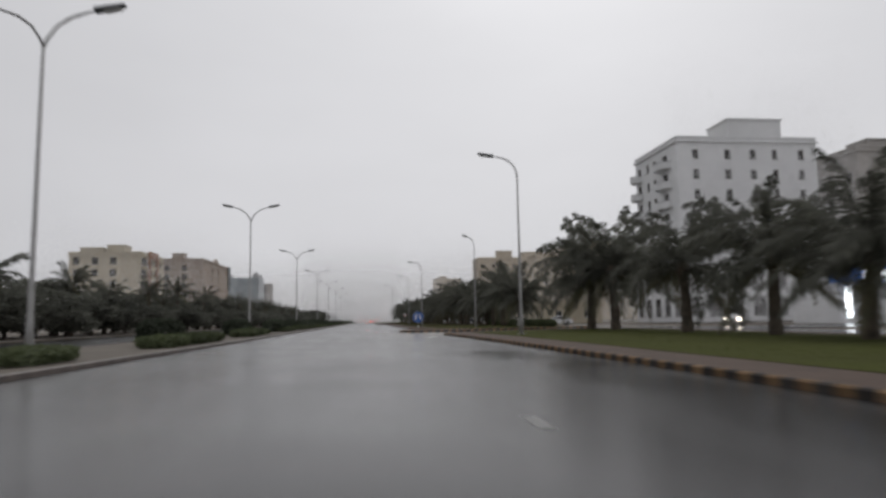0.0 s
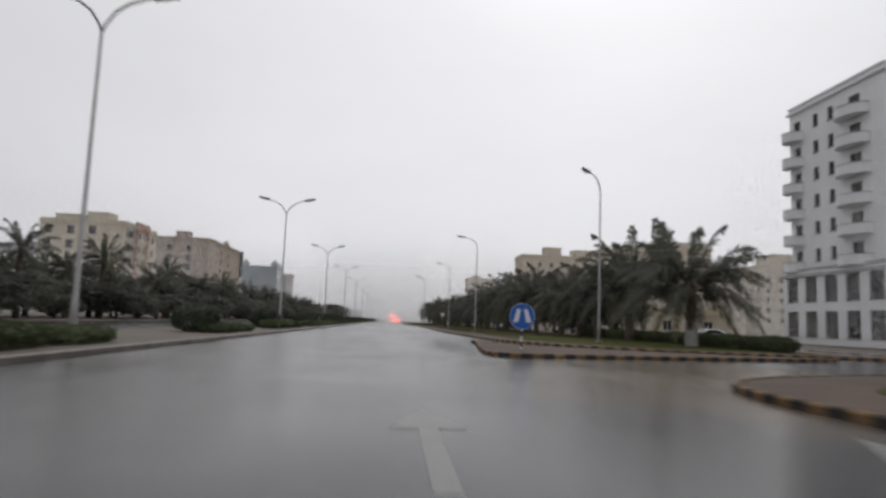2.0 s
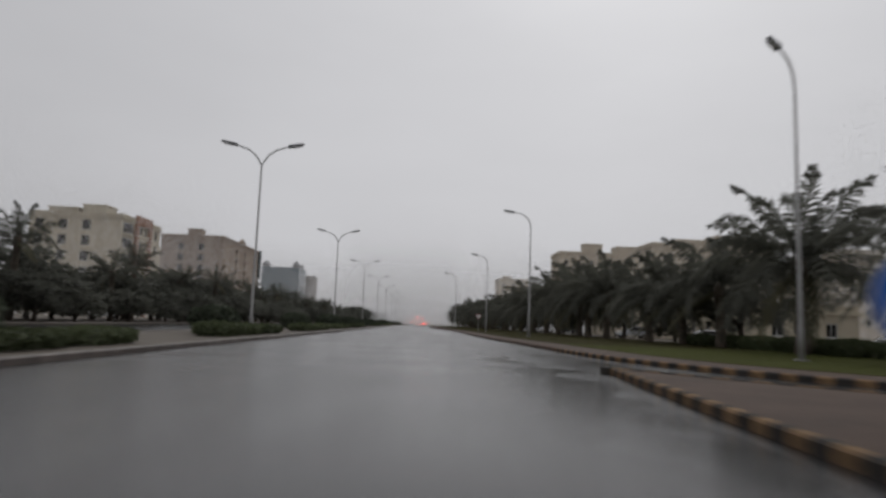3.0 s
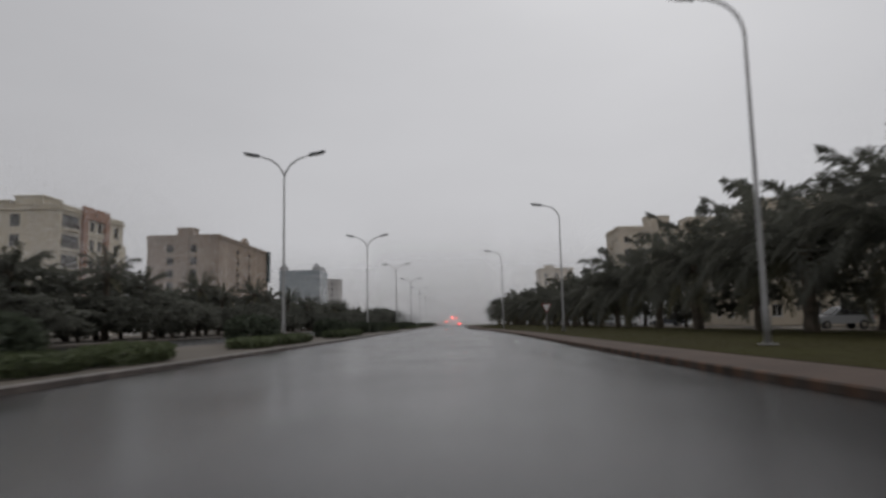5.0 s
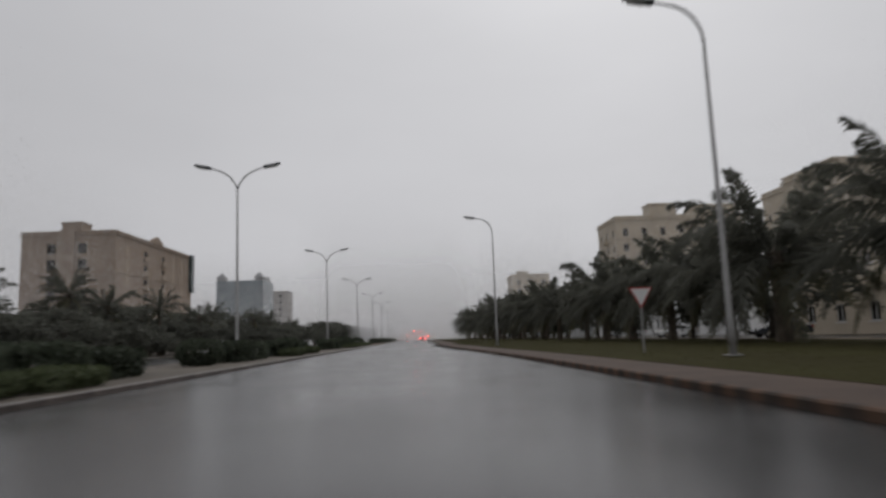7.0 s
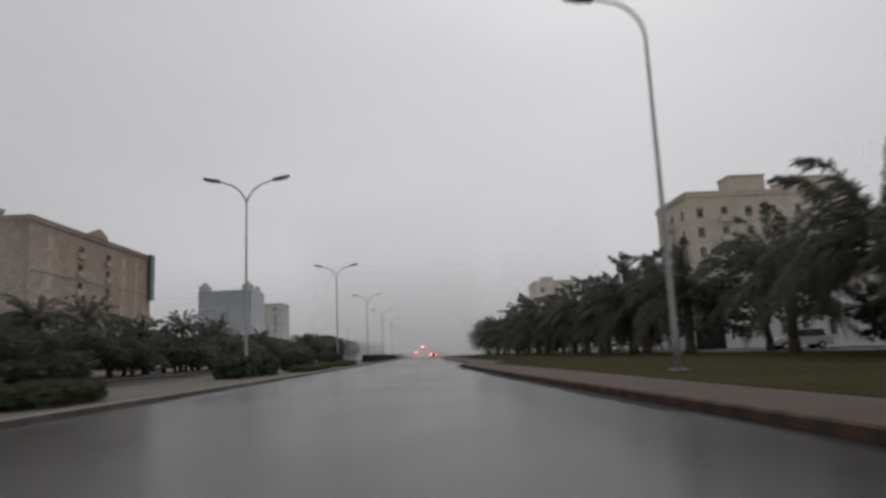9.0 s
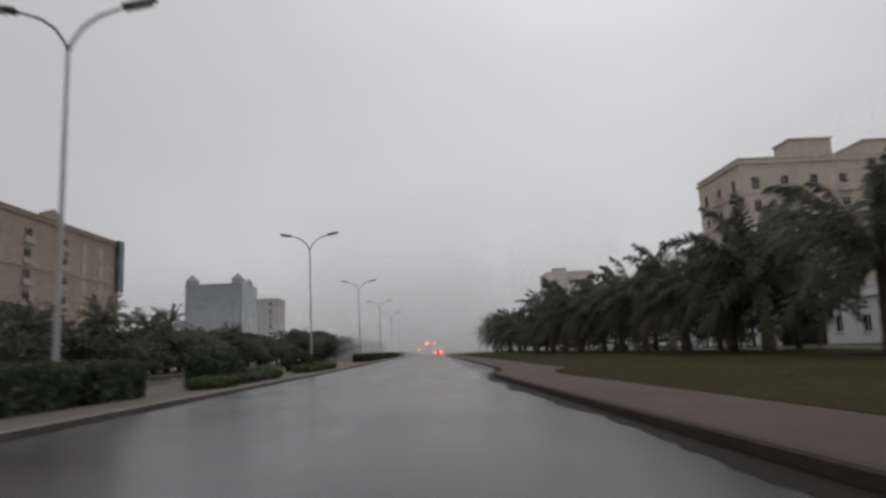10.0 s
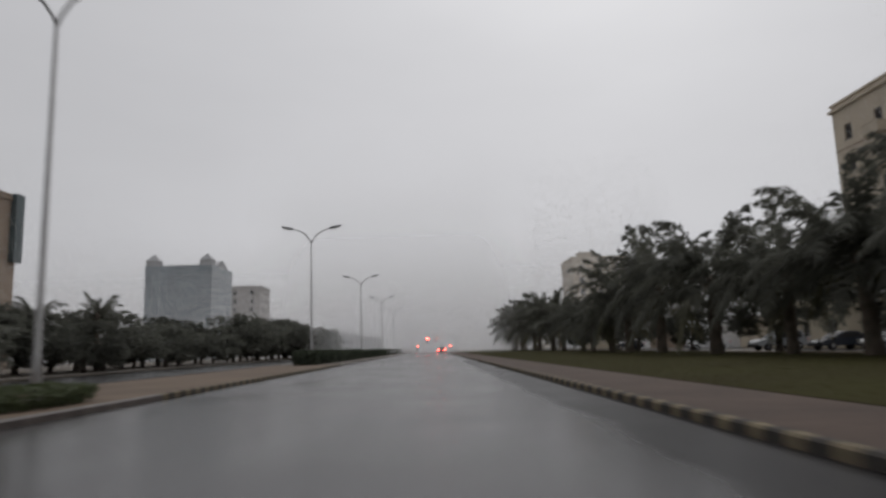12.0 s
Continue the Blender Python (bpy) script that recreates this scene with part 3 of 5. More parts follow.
twin = lamp_post("street_lamp", "tall galvanised twin-arm street lamp on the planted median", True)
twin.location = (0, 21.6, 0)
for k in range(-1, 24):
    if k == 0:
        continue
    copy_thing(twin, pose(0, 21.6 + 39.36 * k, 0))
single = lamp_post("street_lamp", "tall galvanised single-arm street lamp at the lawn's edge", False)
single.location = (20.58, 40.4, 0.05)
for x, y, turn in ((20.55, 120.0, 0), (20.5, 159.2, 0), (17.85, 198.3, 0), (20.5, 1, 0)):
    copy_thing(single, pose(x, y, 0.05, 0, 0, turn))
copy_thing(single, pose(24.5, 82.9, 0.05, 0, 0, 36) @ Matrix.Diagonal((0.8, 1, 1, 1)))


# ---------------------------------------------------------------- palms, trees, hedges
def frond_mesh(name, length, reach, rise, droop, mat, seed, leaf=0.2, ahead_by=1.0):
    """A coconut frond: arching midrib with two rows of hanging leaflets."""
    rnd = random.Random(seed)
    verts, faces = [], []

    def spine(s):
        return Vector((length * reach * (s - 0.1 * s * s), 0, length * (rise * s - droop * s ** 2.4)))
    n = 10
    for i in range(n + 1):
        s = i / n
        p, r = spine(s), 0.035 * (1 - s) + 0.006
        verts += [p + Vector((0, r, 0)), p + Vector((0, -r, 0)), p + Vector((0, 0, -r * 1.4))]
    for i in range(n):
        a, b = 3 * i, 3 * i + 3
        faces += [(a, b, b + 1, a + 1), (a + 1, b + 1, b + 2, a + 2), (a + 2, b + 2, b, a)]
    count = 50
    for i in range(count):
        s = 0.1 + 0.9 * (i + rnd.random() * 0.4) / count
        p = spine(s)
        ahead = (spine(min(1, s + 0.03)) - spine(s - 0.03)).normalized()
        ll = length * (0.035 + leaf * math.sin(math.pi * min(1, s * 0.86 + 0.13)) ** 0.8) * rnd.uniform(0.8, 1.12)
        for side in (1, -1):
            out = (ahead * rnd.uniform(0.75, 1.1) * ahead_by + Vector((0, side, 0)) * rnd.uniform(0.55, 0.8) + Vector((0, 0, rnd.uniform(-0.85, 0.3)))).normalized()
            w = ahead * 0.05
            mid = p + out * ll * 0.55
            tip = p + out * ll + Vector((0, 0, -ll * rnd.uniform(0.1, 0.3)))
            k = len(verts)
            verts += [p - w * 0.6, p + w * 0.6, mid + w, mid - w, tip]
            faces += [(k, k + 1, k + 2, k + 3), (k + 3, k + 2, k + 4)]
    return raw_mesh(name, [tuple(v) for v in verts], faces, mat)


FRONDS = [frond_mesh("frond", 4.9, 0.56, 0.98, 0.34, FROND, 1, 0.1, 0.9), frond_mesh("frond", 5.2, 0.74, 0.84, 0.44, FROND, 2, 0.12, 0.9), frond_mesh("frond", 5.1, 0.88, 0.58, 0.58, FROND, 3, 0.14, 0.9),
          frond_mesh("frond", 4.8, 0.88, 0.26, 0.62, FROND, 5, 0.17, 0.9), frond_mesh("frond", 4.1, 0.72, 0.0, 0.62, FROND_DRY, 4, 0.18, 0.9)]


def palm(seed, height, label, limed=False, count=38, crown=1.0):
    rnd = random.Random(seed)
    root = new("palm_tree")
    lean = Vector((rnd.uniform(-0.5, 0.5), rnd.uniform(-0.5, 0.5), 0))
    pts, rad = [], []
    n = 9
    for i in range(n + 1):
        s = i / n
        pts.append(tuple(lean * s * s + Vector((0, 0, height * s))))
        rad.append(0.3 - 0.1 * s ** 0.6 + (0.03 if i % 2 else 0))
    bm = bmesh.new()
    tube(bm, pts, rad, 9)
    part("trunk", bm, TRUNK, root)
    if limed:
        bm = bmesh.new()
        tube(bm, [(0, 0, 0), (0, 0, 0.6), (0, 0, 1.25)], [0.34, 0.325, 0.3], 10)
        part("limewashed_base", bm, LIME, root, "white limewashed lower trunk")
    top = Vector(pts[-1])
    bm = bmesh.new()
    bmesh.ops.create_icosphere(bm, subdivisions=2, radius=0.33)
    for vert in bm.verts:
        vert.co.z *= 1.5
        vert.co *= 1 + 0.15 * noise.noise(vert.co * 5)
        vert.co += top
    part("crown_heart", bm, TRUNK, root)
    for i in range(count):
        u = i / (count - 1)
        which = 0 if u < 0.17 else 1 if u < 0.42 else 2 if u < 0.7 else 3 if u < 0.92 else 4
        turn = i * 2.39996 + rnd.uniform(-0.3, 0.3)
        size = rnd.uniform(0.85, 1.12)
        m = Matrix.Translation(top + Vector((0, 0, 0.25 - 0.35 * u))) @ Matrix.Rotation(turn, 4, "Z") @ Matrix.Rotation(radians(rnd.uniform(-10, 12)), 4, "Y") \
            @ Matrix.Rotation(radians(rnd.uniform(-38, 38)), 4, "X") @ Matrix.Scale(size * crown, 4)
        reuse("frond", FRONDS[which], root, m)
    return tagged(root, label, "palm tree", "coconut palms along the avenue")


def leaf_cloud(name, clumps, per, size, mat, seed, flat=0.8):
    """Leaves scattered over the surface of many small clumps."""
    rnd = random.Random(seed)
    verts, faces = [], []
    for c, r in clumps:
        for _ in range(per):
            d = Vector((rnd.gauss(0, 1), rnd.gauss(0, 1), rnd.gauss(0, 1) * flat)).normalized()
            p = Vector(c) + d * r * rnd.uniform(0.55, 1.05)
            a = Vector((rnd.gauss(0, 1), rnd.gauss(0, 1), rnd.gauss(0, 0.6))).normalized()
            b = a.cross(Vector((rnd.gauss(0, 1), rnd.gauss(0, 1), rnd.gauss(0, 1)))).normalized()
            s = size * rnd.uniform(0.6, 1.3)
            k = len(verts)
            verts += [tuple(p - a * s), tuple(p + b * s * 0.45), tuple(p + a * s), tuple(p - b * s * 0.45)]
            faces.append((k, k + 1, k + 2, k + 3))
    return raw_mesh(name, verts, faces, mat)


def broad_tree(seed, height, spread, label):
    rnd = random.Random(seed)
    root = new("broadleaf_tree")
    fork = height * 0.24
    bm = bmesh.new()
    tube(bm, [(0, 0, 0), (0.05, 0.02, fork * 0.5), (0, 0.06, fork)], [0.24, 0.18, 0.15], 8)
    part("trunk", bm, BARK, root)
    clumps = []
    for i in range(3):
        a = i * 2.09 + rnd.uniform(-0.3, 0.3)
        reach = spread * rnd.uniform(0.4, 0.75)
        end = Vector((reach * math.cos(a), reach * math.sin(a), height * rnd.uniform(0.55, 0.78)))
        bm = bmesh.new()
        tube(bm, [(0, 0.06, fork * 0.92), tuple(end * 0.45 + Vector((0, 0, fork * 0.6))), tuple(end)], [0.1, 0.07, 0.025], 6)
        part("limb", bm, BARK, root)
        clumps.append((tuple(end), spread * 0.36))
    for i in range(30):
        a, q = rnd.uniform(0, math.tau), math.sqrt(rnd.random())
        z = height * rnd.uniform(0.23, 0.93)
        q *= spread * math.sqrt(max(0.06, 1 - ((z / height - 0.55) / 0.48) ** 2))
        clumps.append(((q * math.cos(a), q * math.sin(a), z), spread * rnd.uniform(0.2, 0.34)))
    ob = new("crown", leaf_cloud("crown", clumps, 52, 0.29, LEAF, seed))
    ob.parent = root
    return tagged(root, label, "tree", "broadleaf street trees")


palms = [palm(11, 3.0, "coconut palm with a dense drooping crown on the lawn"), palm(12, 3.4, "tall coconut palm with arching fronds on the lawn"),
         palm(13, 2.6, "short bushy coconut palm on the lawn"), palm(14, 2.8, "coconut palm with a limewashed trunk base on the lawn", True)]
# the row on the lawn: distance along the avenue, height of the crown's top, kind
row = [(-6, 8.4, 0), (6, 8.4, 1), (15, 7.4, 0), (22, 7.2, 2), (29.5, 7.6, 0), (38.5, 8.3, 0), (49.3, 9.8, 1), (55.2, 9.8, 1), (80, 8.4, 3), (92.2, 9.5, 1), (102.6, 8.0, 0), (109, 7.6, 2),
       (116, 7.8, 0), (126.5, 9.2, 1), (135, 9.2, 0), (143, 10.0, 1), (152, 10.2, 1), (163, 9.2, 1), (173, 9.2, 0), (180, 8.2, 2), (190.4, 8.8, 1), (198, 8.0, 2), (205.6, 9.0, 0), (214, 8.0, 1), (227, 8.3, 0), (238, 9.6, 1),
       (244, 8.2, 2), (250.5, 8.8, 0), (261.5, 9.4, 1), (270.5, 9.2, 0), (277, 8.8, 1), (285, 9.8, 0), (297, 11.0, 1), (305, 10.6, 1), (312, 7.2, 0), (321, 7.4, 2), (330, 7.6, 0), (340, 8.2, 2), (350, 10.4, 0), (361, 10.6, 1), (372, 10.6, 0), (384, 10.8, 1), (396, 10.6, 0), (407, 10.6, 1)]
rnd = random.Random(5)
CROWN_TOP = [max((ob.matrix_basis @ v.co).z for ob in p.children if ob.name.startswith("frond") for v in ob.data.vertices) for p in palms]
used = set()
for y, top, k in row:
    m = pose(30.3 + rnd.uniform(-0.6, 0.6), y, 0.14, 0, 0, rnd.uniform(0, 360)) @ Matrix.Scale((top - 0.14) / CROWN_TOP[k], 4)
    if k in used:
        copy_thing(palms[k], m @ Matrix.Scale(1 / palms[k].scale.x, 4))
    else:
        palms[k].matrix_basis = m
        used.add(k)
# far verge palms, west of the avenue
verge_palms = [palm(15, 5.0, "slim palm on the verge beyond the far carriageway", count=26, crown=0.74), palm(16, 5.6, "slim palm on the verge beyond the far carriageway", count=26, crown=0.7)]
for i in range(30):
    y = -6 + 10.6 * i
    m = pose(-19.5 + rnd.uniform(-1.0, 1.0), y + rnd.uniform(-3, 3), 0.1, 0, 0, rnd.uniform(0, 360)) @ Matrix.Scale(rnd.uniform(0.82, 1.05), 4)
    if i < 2:
        verge_palms[i].matrix_basis = m
    else:
        copy_thing(verge_palms[i % 2], m @ Matrix.Scale(1 / verge_palms[i % 2].scale.x, 4))


trees = [broad_tree(21, 6.6, 3.0, "dense dark green broadleaf street tree"), broad_tree(22, 7.2, 3.4, "spreading dark green broadleaf street tree"), broad_tree(23, 5.6, 2.7, "small dark green broadleaf street tree")]
used = set()
tspots = []
for i in range(118):
    ty = 10 + 4.9 * i + rnd.uniform(-1.5, 1.5)
    tspots.append(((-23.5 if ty < 335 else -19) + rnd.uniform(-1.0, 1.0), ty, i % 3))
for i in range(70):
    tspots.append((-17.9 + rnd.uniform(-0.7, 0.7), 3 + 5.6 * i + rnd.uniform(-1.5, 1.5), (i * 7) % 3))
for i in range(17):
    tspots.append((34.2 + rnd.uniform(-0.6, 0.6), 106 + 15 * i + rnd.uniform(-2, 2), (i * 5) % 3))
for x, y, k in tspots:
    m = pose(x, y, 0.1, 0, 0, rnd.uniform(0, 360)) @ Matrix.Scale(rnd.uniform(0.85, 1.12) * (0.66 if -19 < x < 0 and y < 335 else 1), 4) @ Matrix.Diagonal((1.2, 1.2, 0.86, 1) if x < 0 and y < 335 else (1, 1, 1, 1))
    if k in used:
        copy_thing(trees[k], m)
    else:
        trees[k].matrix_basis = m
        used.add(k)


def clipped_shrub(seed, w, d, h, power, mat, leaves, size, name, label):
    """Leaves crowded in the shell of a clipped mound; power 2 is round, 4 and more is boxy."""
    rnd = random.Random(seed)
    root = new(name)
    bm = bmesh.new()
    tube(bm, [(0, 0, 0), (0.03, 0.02, h * 0.3), (-0.02, 0.05, h * 0.62)], [0.05, 0.035, 0.012], 7)
    part("stem", bm, BARK, root)
    verts, faces = [], []
    for _ in range(leaves):
        v = Vector((rnd.gauss(0, 1), rnd.gauss(0, 1), rnd.gauss(0, 1)))
        if power > 3:
            v = Vector((rnd.uniform(-1, 1), rnd.uniform(-1, 1), rnd.uniform(-1, 1)))
        k = (abs(v.x) ** power + abs(v.y) ** power + abs(v.z) ** power) ** (1 / power)
        v *= rnd.uniform(0.74, 1.0) / k
        lump = 1 + 0.09 * noise.noise(Vector((v.x * w, v.y * d, v.z * h)) * 1.6 + Vector((seed, 0, 0)))
        p = Vector((v.x * w / 2 * lump, v.y * d / 2 * lump, h * (0.5 + 0.5 * v.z * lump)))
        if p.z < 0.02:
            continue
        a = Vector((rnd.gauss(0, 1), rnd.gauss(0, 1), rnd.gauss(0, 0.8))).normalized()
        b = a.cross(Vector((rnd.gauss(0, 1), rnd.gauss(0, 1), rnd.gauss(0, 1)))).normalized()
        q = size * rnd.uniform(0.6, 1.3)
        k = len(verts)
        verts += [tuple(p - a * q), tuple(p + b * q * 0.5), tuple(p + a * q), tuple(p - b * q * 0.5)]
        faces.append((k, k + 1, k + 2, k + 3))
    ob = new("foliage", raw_mesh("foliage", verts, faces, mat))
    ob.parent = root
    return tagged(root, label, "shrub", "shrubs on the median")


def scatter(src, spots_):
    """The first spot takes the thing itself, the others copies."""
    for i, (x, y, z, turn, sc) in enumerate(spots_):
        m = pose(x, y, z, 0, 0, turn) @ Matrix.Diagonal((sc[0], sc[1], sc[2], 1))
        if i:
            copy_thing(src, m)
        else:
            src.matrix_basis = m


ball = clipped_shrub(31, 2.3, 2.3, 1.35, 2.3, HEDGE, 2200, 0.11, "round_shrub", "round clipped dark green shrub on the median")
mound = clipped_shrub(33, 1.7, 4.2, 0.62, 3.0, HEDGE_LIGHT, 2000, 0.1, "low_hedge", "low clipped light green hedge on the median")
box_hedge = clipped_shrub(32, 1.9, 4.0, 1.0, 6.0, HEDGE, 1700, 0.15, "box_hedge", "long clipped dark green box hedge on the median")
balls, mounds, boxes = [], [], []
for k in range(-1, 12):
    y = 34.0 + 19.68 * k
    if 205 < y < 218:
        continue
    q = rnd.uniform(0.88, 1.12)
    balls.append((0.3 + rnd.uniform(-0.3, 0.3), y + rnd.uniform(-0.5, 0.5), 0.1, rnd.uniform(0, 360), (q, q, q)))
    for off in (-3.9, 0.2, 4.2):
        if rnd.random() < 0.8 and not 200 < y < 212 and not 165 < y + off < 177:
            mounds.append((1.55 + rnd.uniform(-0.15, 0.15), y + off, 0.1, rnd.uniform(-3, 3) + rnd.choice((0, 180)), (1, 1, rnd.uniform(0.85, 1.2))))
y = 146.0
while y < 565:
    if not (165 < y < 177 or 200 < y < 214 or 222 < y < 293 or rnd.random() < 0.07):
        boxes.append((0.2 + rnd.uniform(-0.12, 0.12), y, 0.1, rnd.uniform(-2, 2) + rnd.choice((0, 180)), (1, 1, rnd.uniform(0.92, 1.12))))
    y += 3.9
scatter(ball, balls)
scatter(mound, mounds)
scatter(box_hedge, boxes)
# hedge at the back of the lawn near the side street
for i in range(9):
    tagged(copy_thing(mound, pose(31.5, 74 + 4.2 * i, 0.1, 0, 0, 180 * (i % 2)) @ Matrix.Diagonal((1, 1, 1.6, 1))), "low green hedge at the back of the lawn")

# grass blades
rnd = random.Random(77)
blades = {BLADE: ([], []), BLADE_OLIVE: ([], [])}


def inside(x, y, poly):
    hit = False
    for (x0, y0), (x1, y1) in zip(poly, poly[1:] + poly[:1]):
        if (y0 > y) != (y1 > y) and x < (x1 - x0) * (y - y0) / (y1 - y0) + x0:
            hit = not hit
    return hit


for _ in range(170000):
    y = rnd.uniform(-5, 330)
    x = 14.9 + 15 * rnd.random() ** 1.6
    if inside(x, y, LAWN_A):
        gv, gf = blades[BLADE]
    elif inside(x, y, LAWN_B):
        gv, gf = blades[BLADE_OLIVE if y > 96 + rnd.uniform(-6, 6) else BLADE]
    else:
        continue
    a, hgt = rnd.uniform(0, math.tau), rnd.uniform(0.012, 0.03)
    dx, dy, bx, by = 0.018 * math.cos(a), 0.018 * math.sin(a), rnd.uniform(-0.05, 0.05), rnd.uniform(-0.05, 0.05)
    k = len(gv)
    gv += [(x - dx, y - dy, 0.14), (x + dx, y + dy, 0.14), (x + bx, y + by, 0.14 + hgt)]
    gf.append((k, k + 1, k + 2))
for mat, (gv, gf) in blades.items():
    tagged(new("grass", raw_mesh("grass", gv, gf, mat)), "short wet green grass blades of the lawn" if mat is BLADE else "short wet olive grass blades under the palms", "grass", kind="stuff")


# ---------------------------------------------------------------- road signs
def sign_post(root, height, bands=True):
    n = 6
    for i in range(n):
        bm = bmesh.new()
        tube(bm, [(0, 0, height * i / n), (0, 0, height * (i + 1) / n)], 0.045, 10)
        part("post_band", bm, (BLACK if i % 2 else SIGN_WHITE) if bands else GALV, root, ("black band" if i % 2 else "white band") if bands else "")


lane_sign = new("road_sign")
sign_post(lane_sign, 1.35)
bm = bmesh.new()
tube(bm, [(0, -0.06, 1.5), (0, -0.03, 1.5)], 0.54, 40)
part("disc", bm, SIGN_BLUE, lane_sign, "round blue sign face")
bm = bmesh.new()
tube(bm, [(0.54 * math.cos(a * math.tau / 40), -0.06, 1.5 + 0.54 * math.sin(a * math.tau / 40)) for a in range(41)], 0.008, 5, False)
part("rim", bm, SIGN_WHITE, lane_sign)
for s in (-1, 1):
    bm = bmesh.new()
    v = [bm.verts.new((s * x, y, 1.5 + z)) for y in (-0.07, -0.062) for x, z in ((0.38, -0.24), (0.17, -0.24), (0.07, 0.3), (0.22, 0.3))]
    bm.faces.new(v[:4])
    bm.faces.new(v[4:])
    for i in range(4):
        bm.faces.new((v[i], v[(i + 1) % 4], v[4 + (i + 1) % 4], v[4 + i]))
    part("white_bar", bm, SIGN_WHITE, lane_sign, "white slanting bar")
lane_sign.location = (15.82, 65.9, -0.05)
tagged(lane_sign, "round blue road sign with two white bars on a banded post", "road sign")

yield_sign = new("road_sign")
sign_post(yield_sign, 2.3, False)


def triangle(r, y0, y1, mat, name, label):
    bm = bmesh.new()
    cs = [(r * math.sin(a), r * math.cos(a)) for a in (math.pi / 3, math.pi, -math.pi / 3)]
    v = [bm.verts.new((x, y, 2.32 + z)) for y in (y0, y1) for x, z in cs]
    bm.faces.new(v[:3])
    bm.faces.new(v[3:])
    for i in range(3):
        bm.faces.new((v[i], v[(i + 1) % 3], v[3 + (i + 1) % 3], v[3 + i]))
    part(name, bm, mat, yield_sign, label)


triangle(0.56, -0.06, -0.04, SIGN_RED, "border", "red triangular border")
triangle(0.46, -0.07, -0.061, SIGN_WHITE, "panel", "white triangular panel")
yield_sign.matrix_basis = pose(19.86, 165.4, 0.15)
tagged(yield_sign, "white inverted triangle give-way sign with a red edge", "road sign")


# ---------------------------------------------------------------- buildings
def face_mesh(width, height, cols, rows, depth=0.28):
    """A facade in its own plane (x along, z up, outside towards -y) with holes for the windows, and their reveals.
    cols and rows: (start, end) of the window columns and rows."""
    xs = sorted({0.0, width, *[c for p in cols for c in p]})
    zs = sorted({0.0, height, *[c for p in rows for c in p]})
    verts, faces, at = [], [], {}

    def vid(x, y, z):
        key = (round(x, 3), round(y, 3), round(z, 3))
        if key not in at:
            at[key] = len(verts)
            verts.append(key)
        return at[key]
    for x0, x1 in zip(xs, xs[1:]):
        for z0, z1 in zip(zs, zs[1:]):
            hole = any(a <= x0 and x1 <= b for a, b in cols) and any(a <= z0 and z1 <= b for a, b in rows)
            if not hole:
                faces.append((vid(x0, 0, z0), vid(x1, 0, z0), vid(x1, 0, z1), vid(x0, 0, z1)))
            else:
                for (p, q), (r, s) in (((x0, z0), (x1, z0)), ((x1, z0), (x1, z1)), ((x1, z1), (x0, z1)), ((x0, z1), (x0, z0))):
                    faces.append((vid(p, 0, q), vid(r, 0, s), vid(r, depth, s), vid(p, depth, q)))
    return verts, faces


window_meshes = {}


def window_unit(parent, m, w, h, frame_mat):
    """A recessed window: frame with a mullion, pane and sill."""
    key = (round(w, 2), round(h, 2), frame_mat.name)
    if key not in window_meshes:
        bm = bmesh.new()
        for x0, x1, z0, z1 in ((0, w, 0, 0.08), (0, w, h - 0.08, h), (0, 0.08, 0.08, h - 0.08), (w - 0.08, w, 0.08, h - 0.08), (w / 2 - 0.035, w / 2 + 0.035, 0.08, h - 0.08)):
            box(bm, x0, x1, 0.16, 0.25, z0, z1)
        fm = finish("frame", bm, frame_mat)
        bm = bmesh.new()
        box(bm, 0.02, w - 0.02, 0.2, 0.222, 0.02, h - 0.02)
        pm = finish("pane", bm, GLASS_DARK)
        bm = bmesh.new()
        box(bm, -0.1, w + 0.1, -0.09, 0.16, -0.1, -0.004)
        sm = finish("sill", bm, frame_mat if frame_mat is FRAME_WHITE else CONCRETE)
        window_meshes[key] = (fm, pm, sm)
    fm, pm, sm = window_meshes[key]
    win = reuse("window", fm, parent, m)
    reuse("pane", pm, win, Matrix.Identity(4))
    reuse("sill", sm, win, Matrix.Identity(4))


balcony_meshes = {}


def balcony(parent, m, w, d, mat):
    key = (round(w, 2), round(d, 2), mat.name)
    if key not in balcony_meshes:
        bm = bmesh.new()
        box(bm, 0, w, -d, -0.003, -0.2, 0)
        slab_me = finish("balcony", bm, mat)
        bm = bmesh.new()
        box(bm, 0, w, -d, -d + 0.1, 0, 1.0)
        box(bm, 0, 0.1, -d + 0.1, -0.003, 0, 1.0)
        box(bm, w - 0.1, w, -d + 0.1, -0.003, 0, 1.0)
        box(bm, -0.05, w + 0.05, -d - 0.05, -d + 0.15, 1.0, 1.08)
        par_me = finish("parapet", bm, mat)
        balcony_meshes[key] = (slab_me, par_me)
    b = reuse("balcony", balcony_meshes[key][0], parent, m)
    reuse("parapet", balcony_meshes[key][1], b, Matrix.Identity(4))


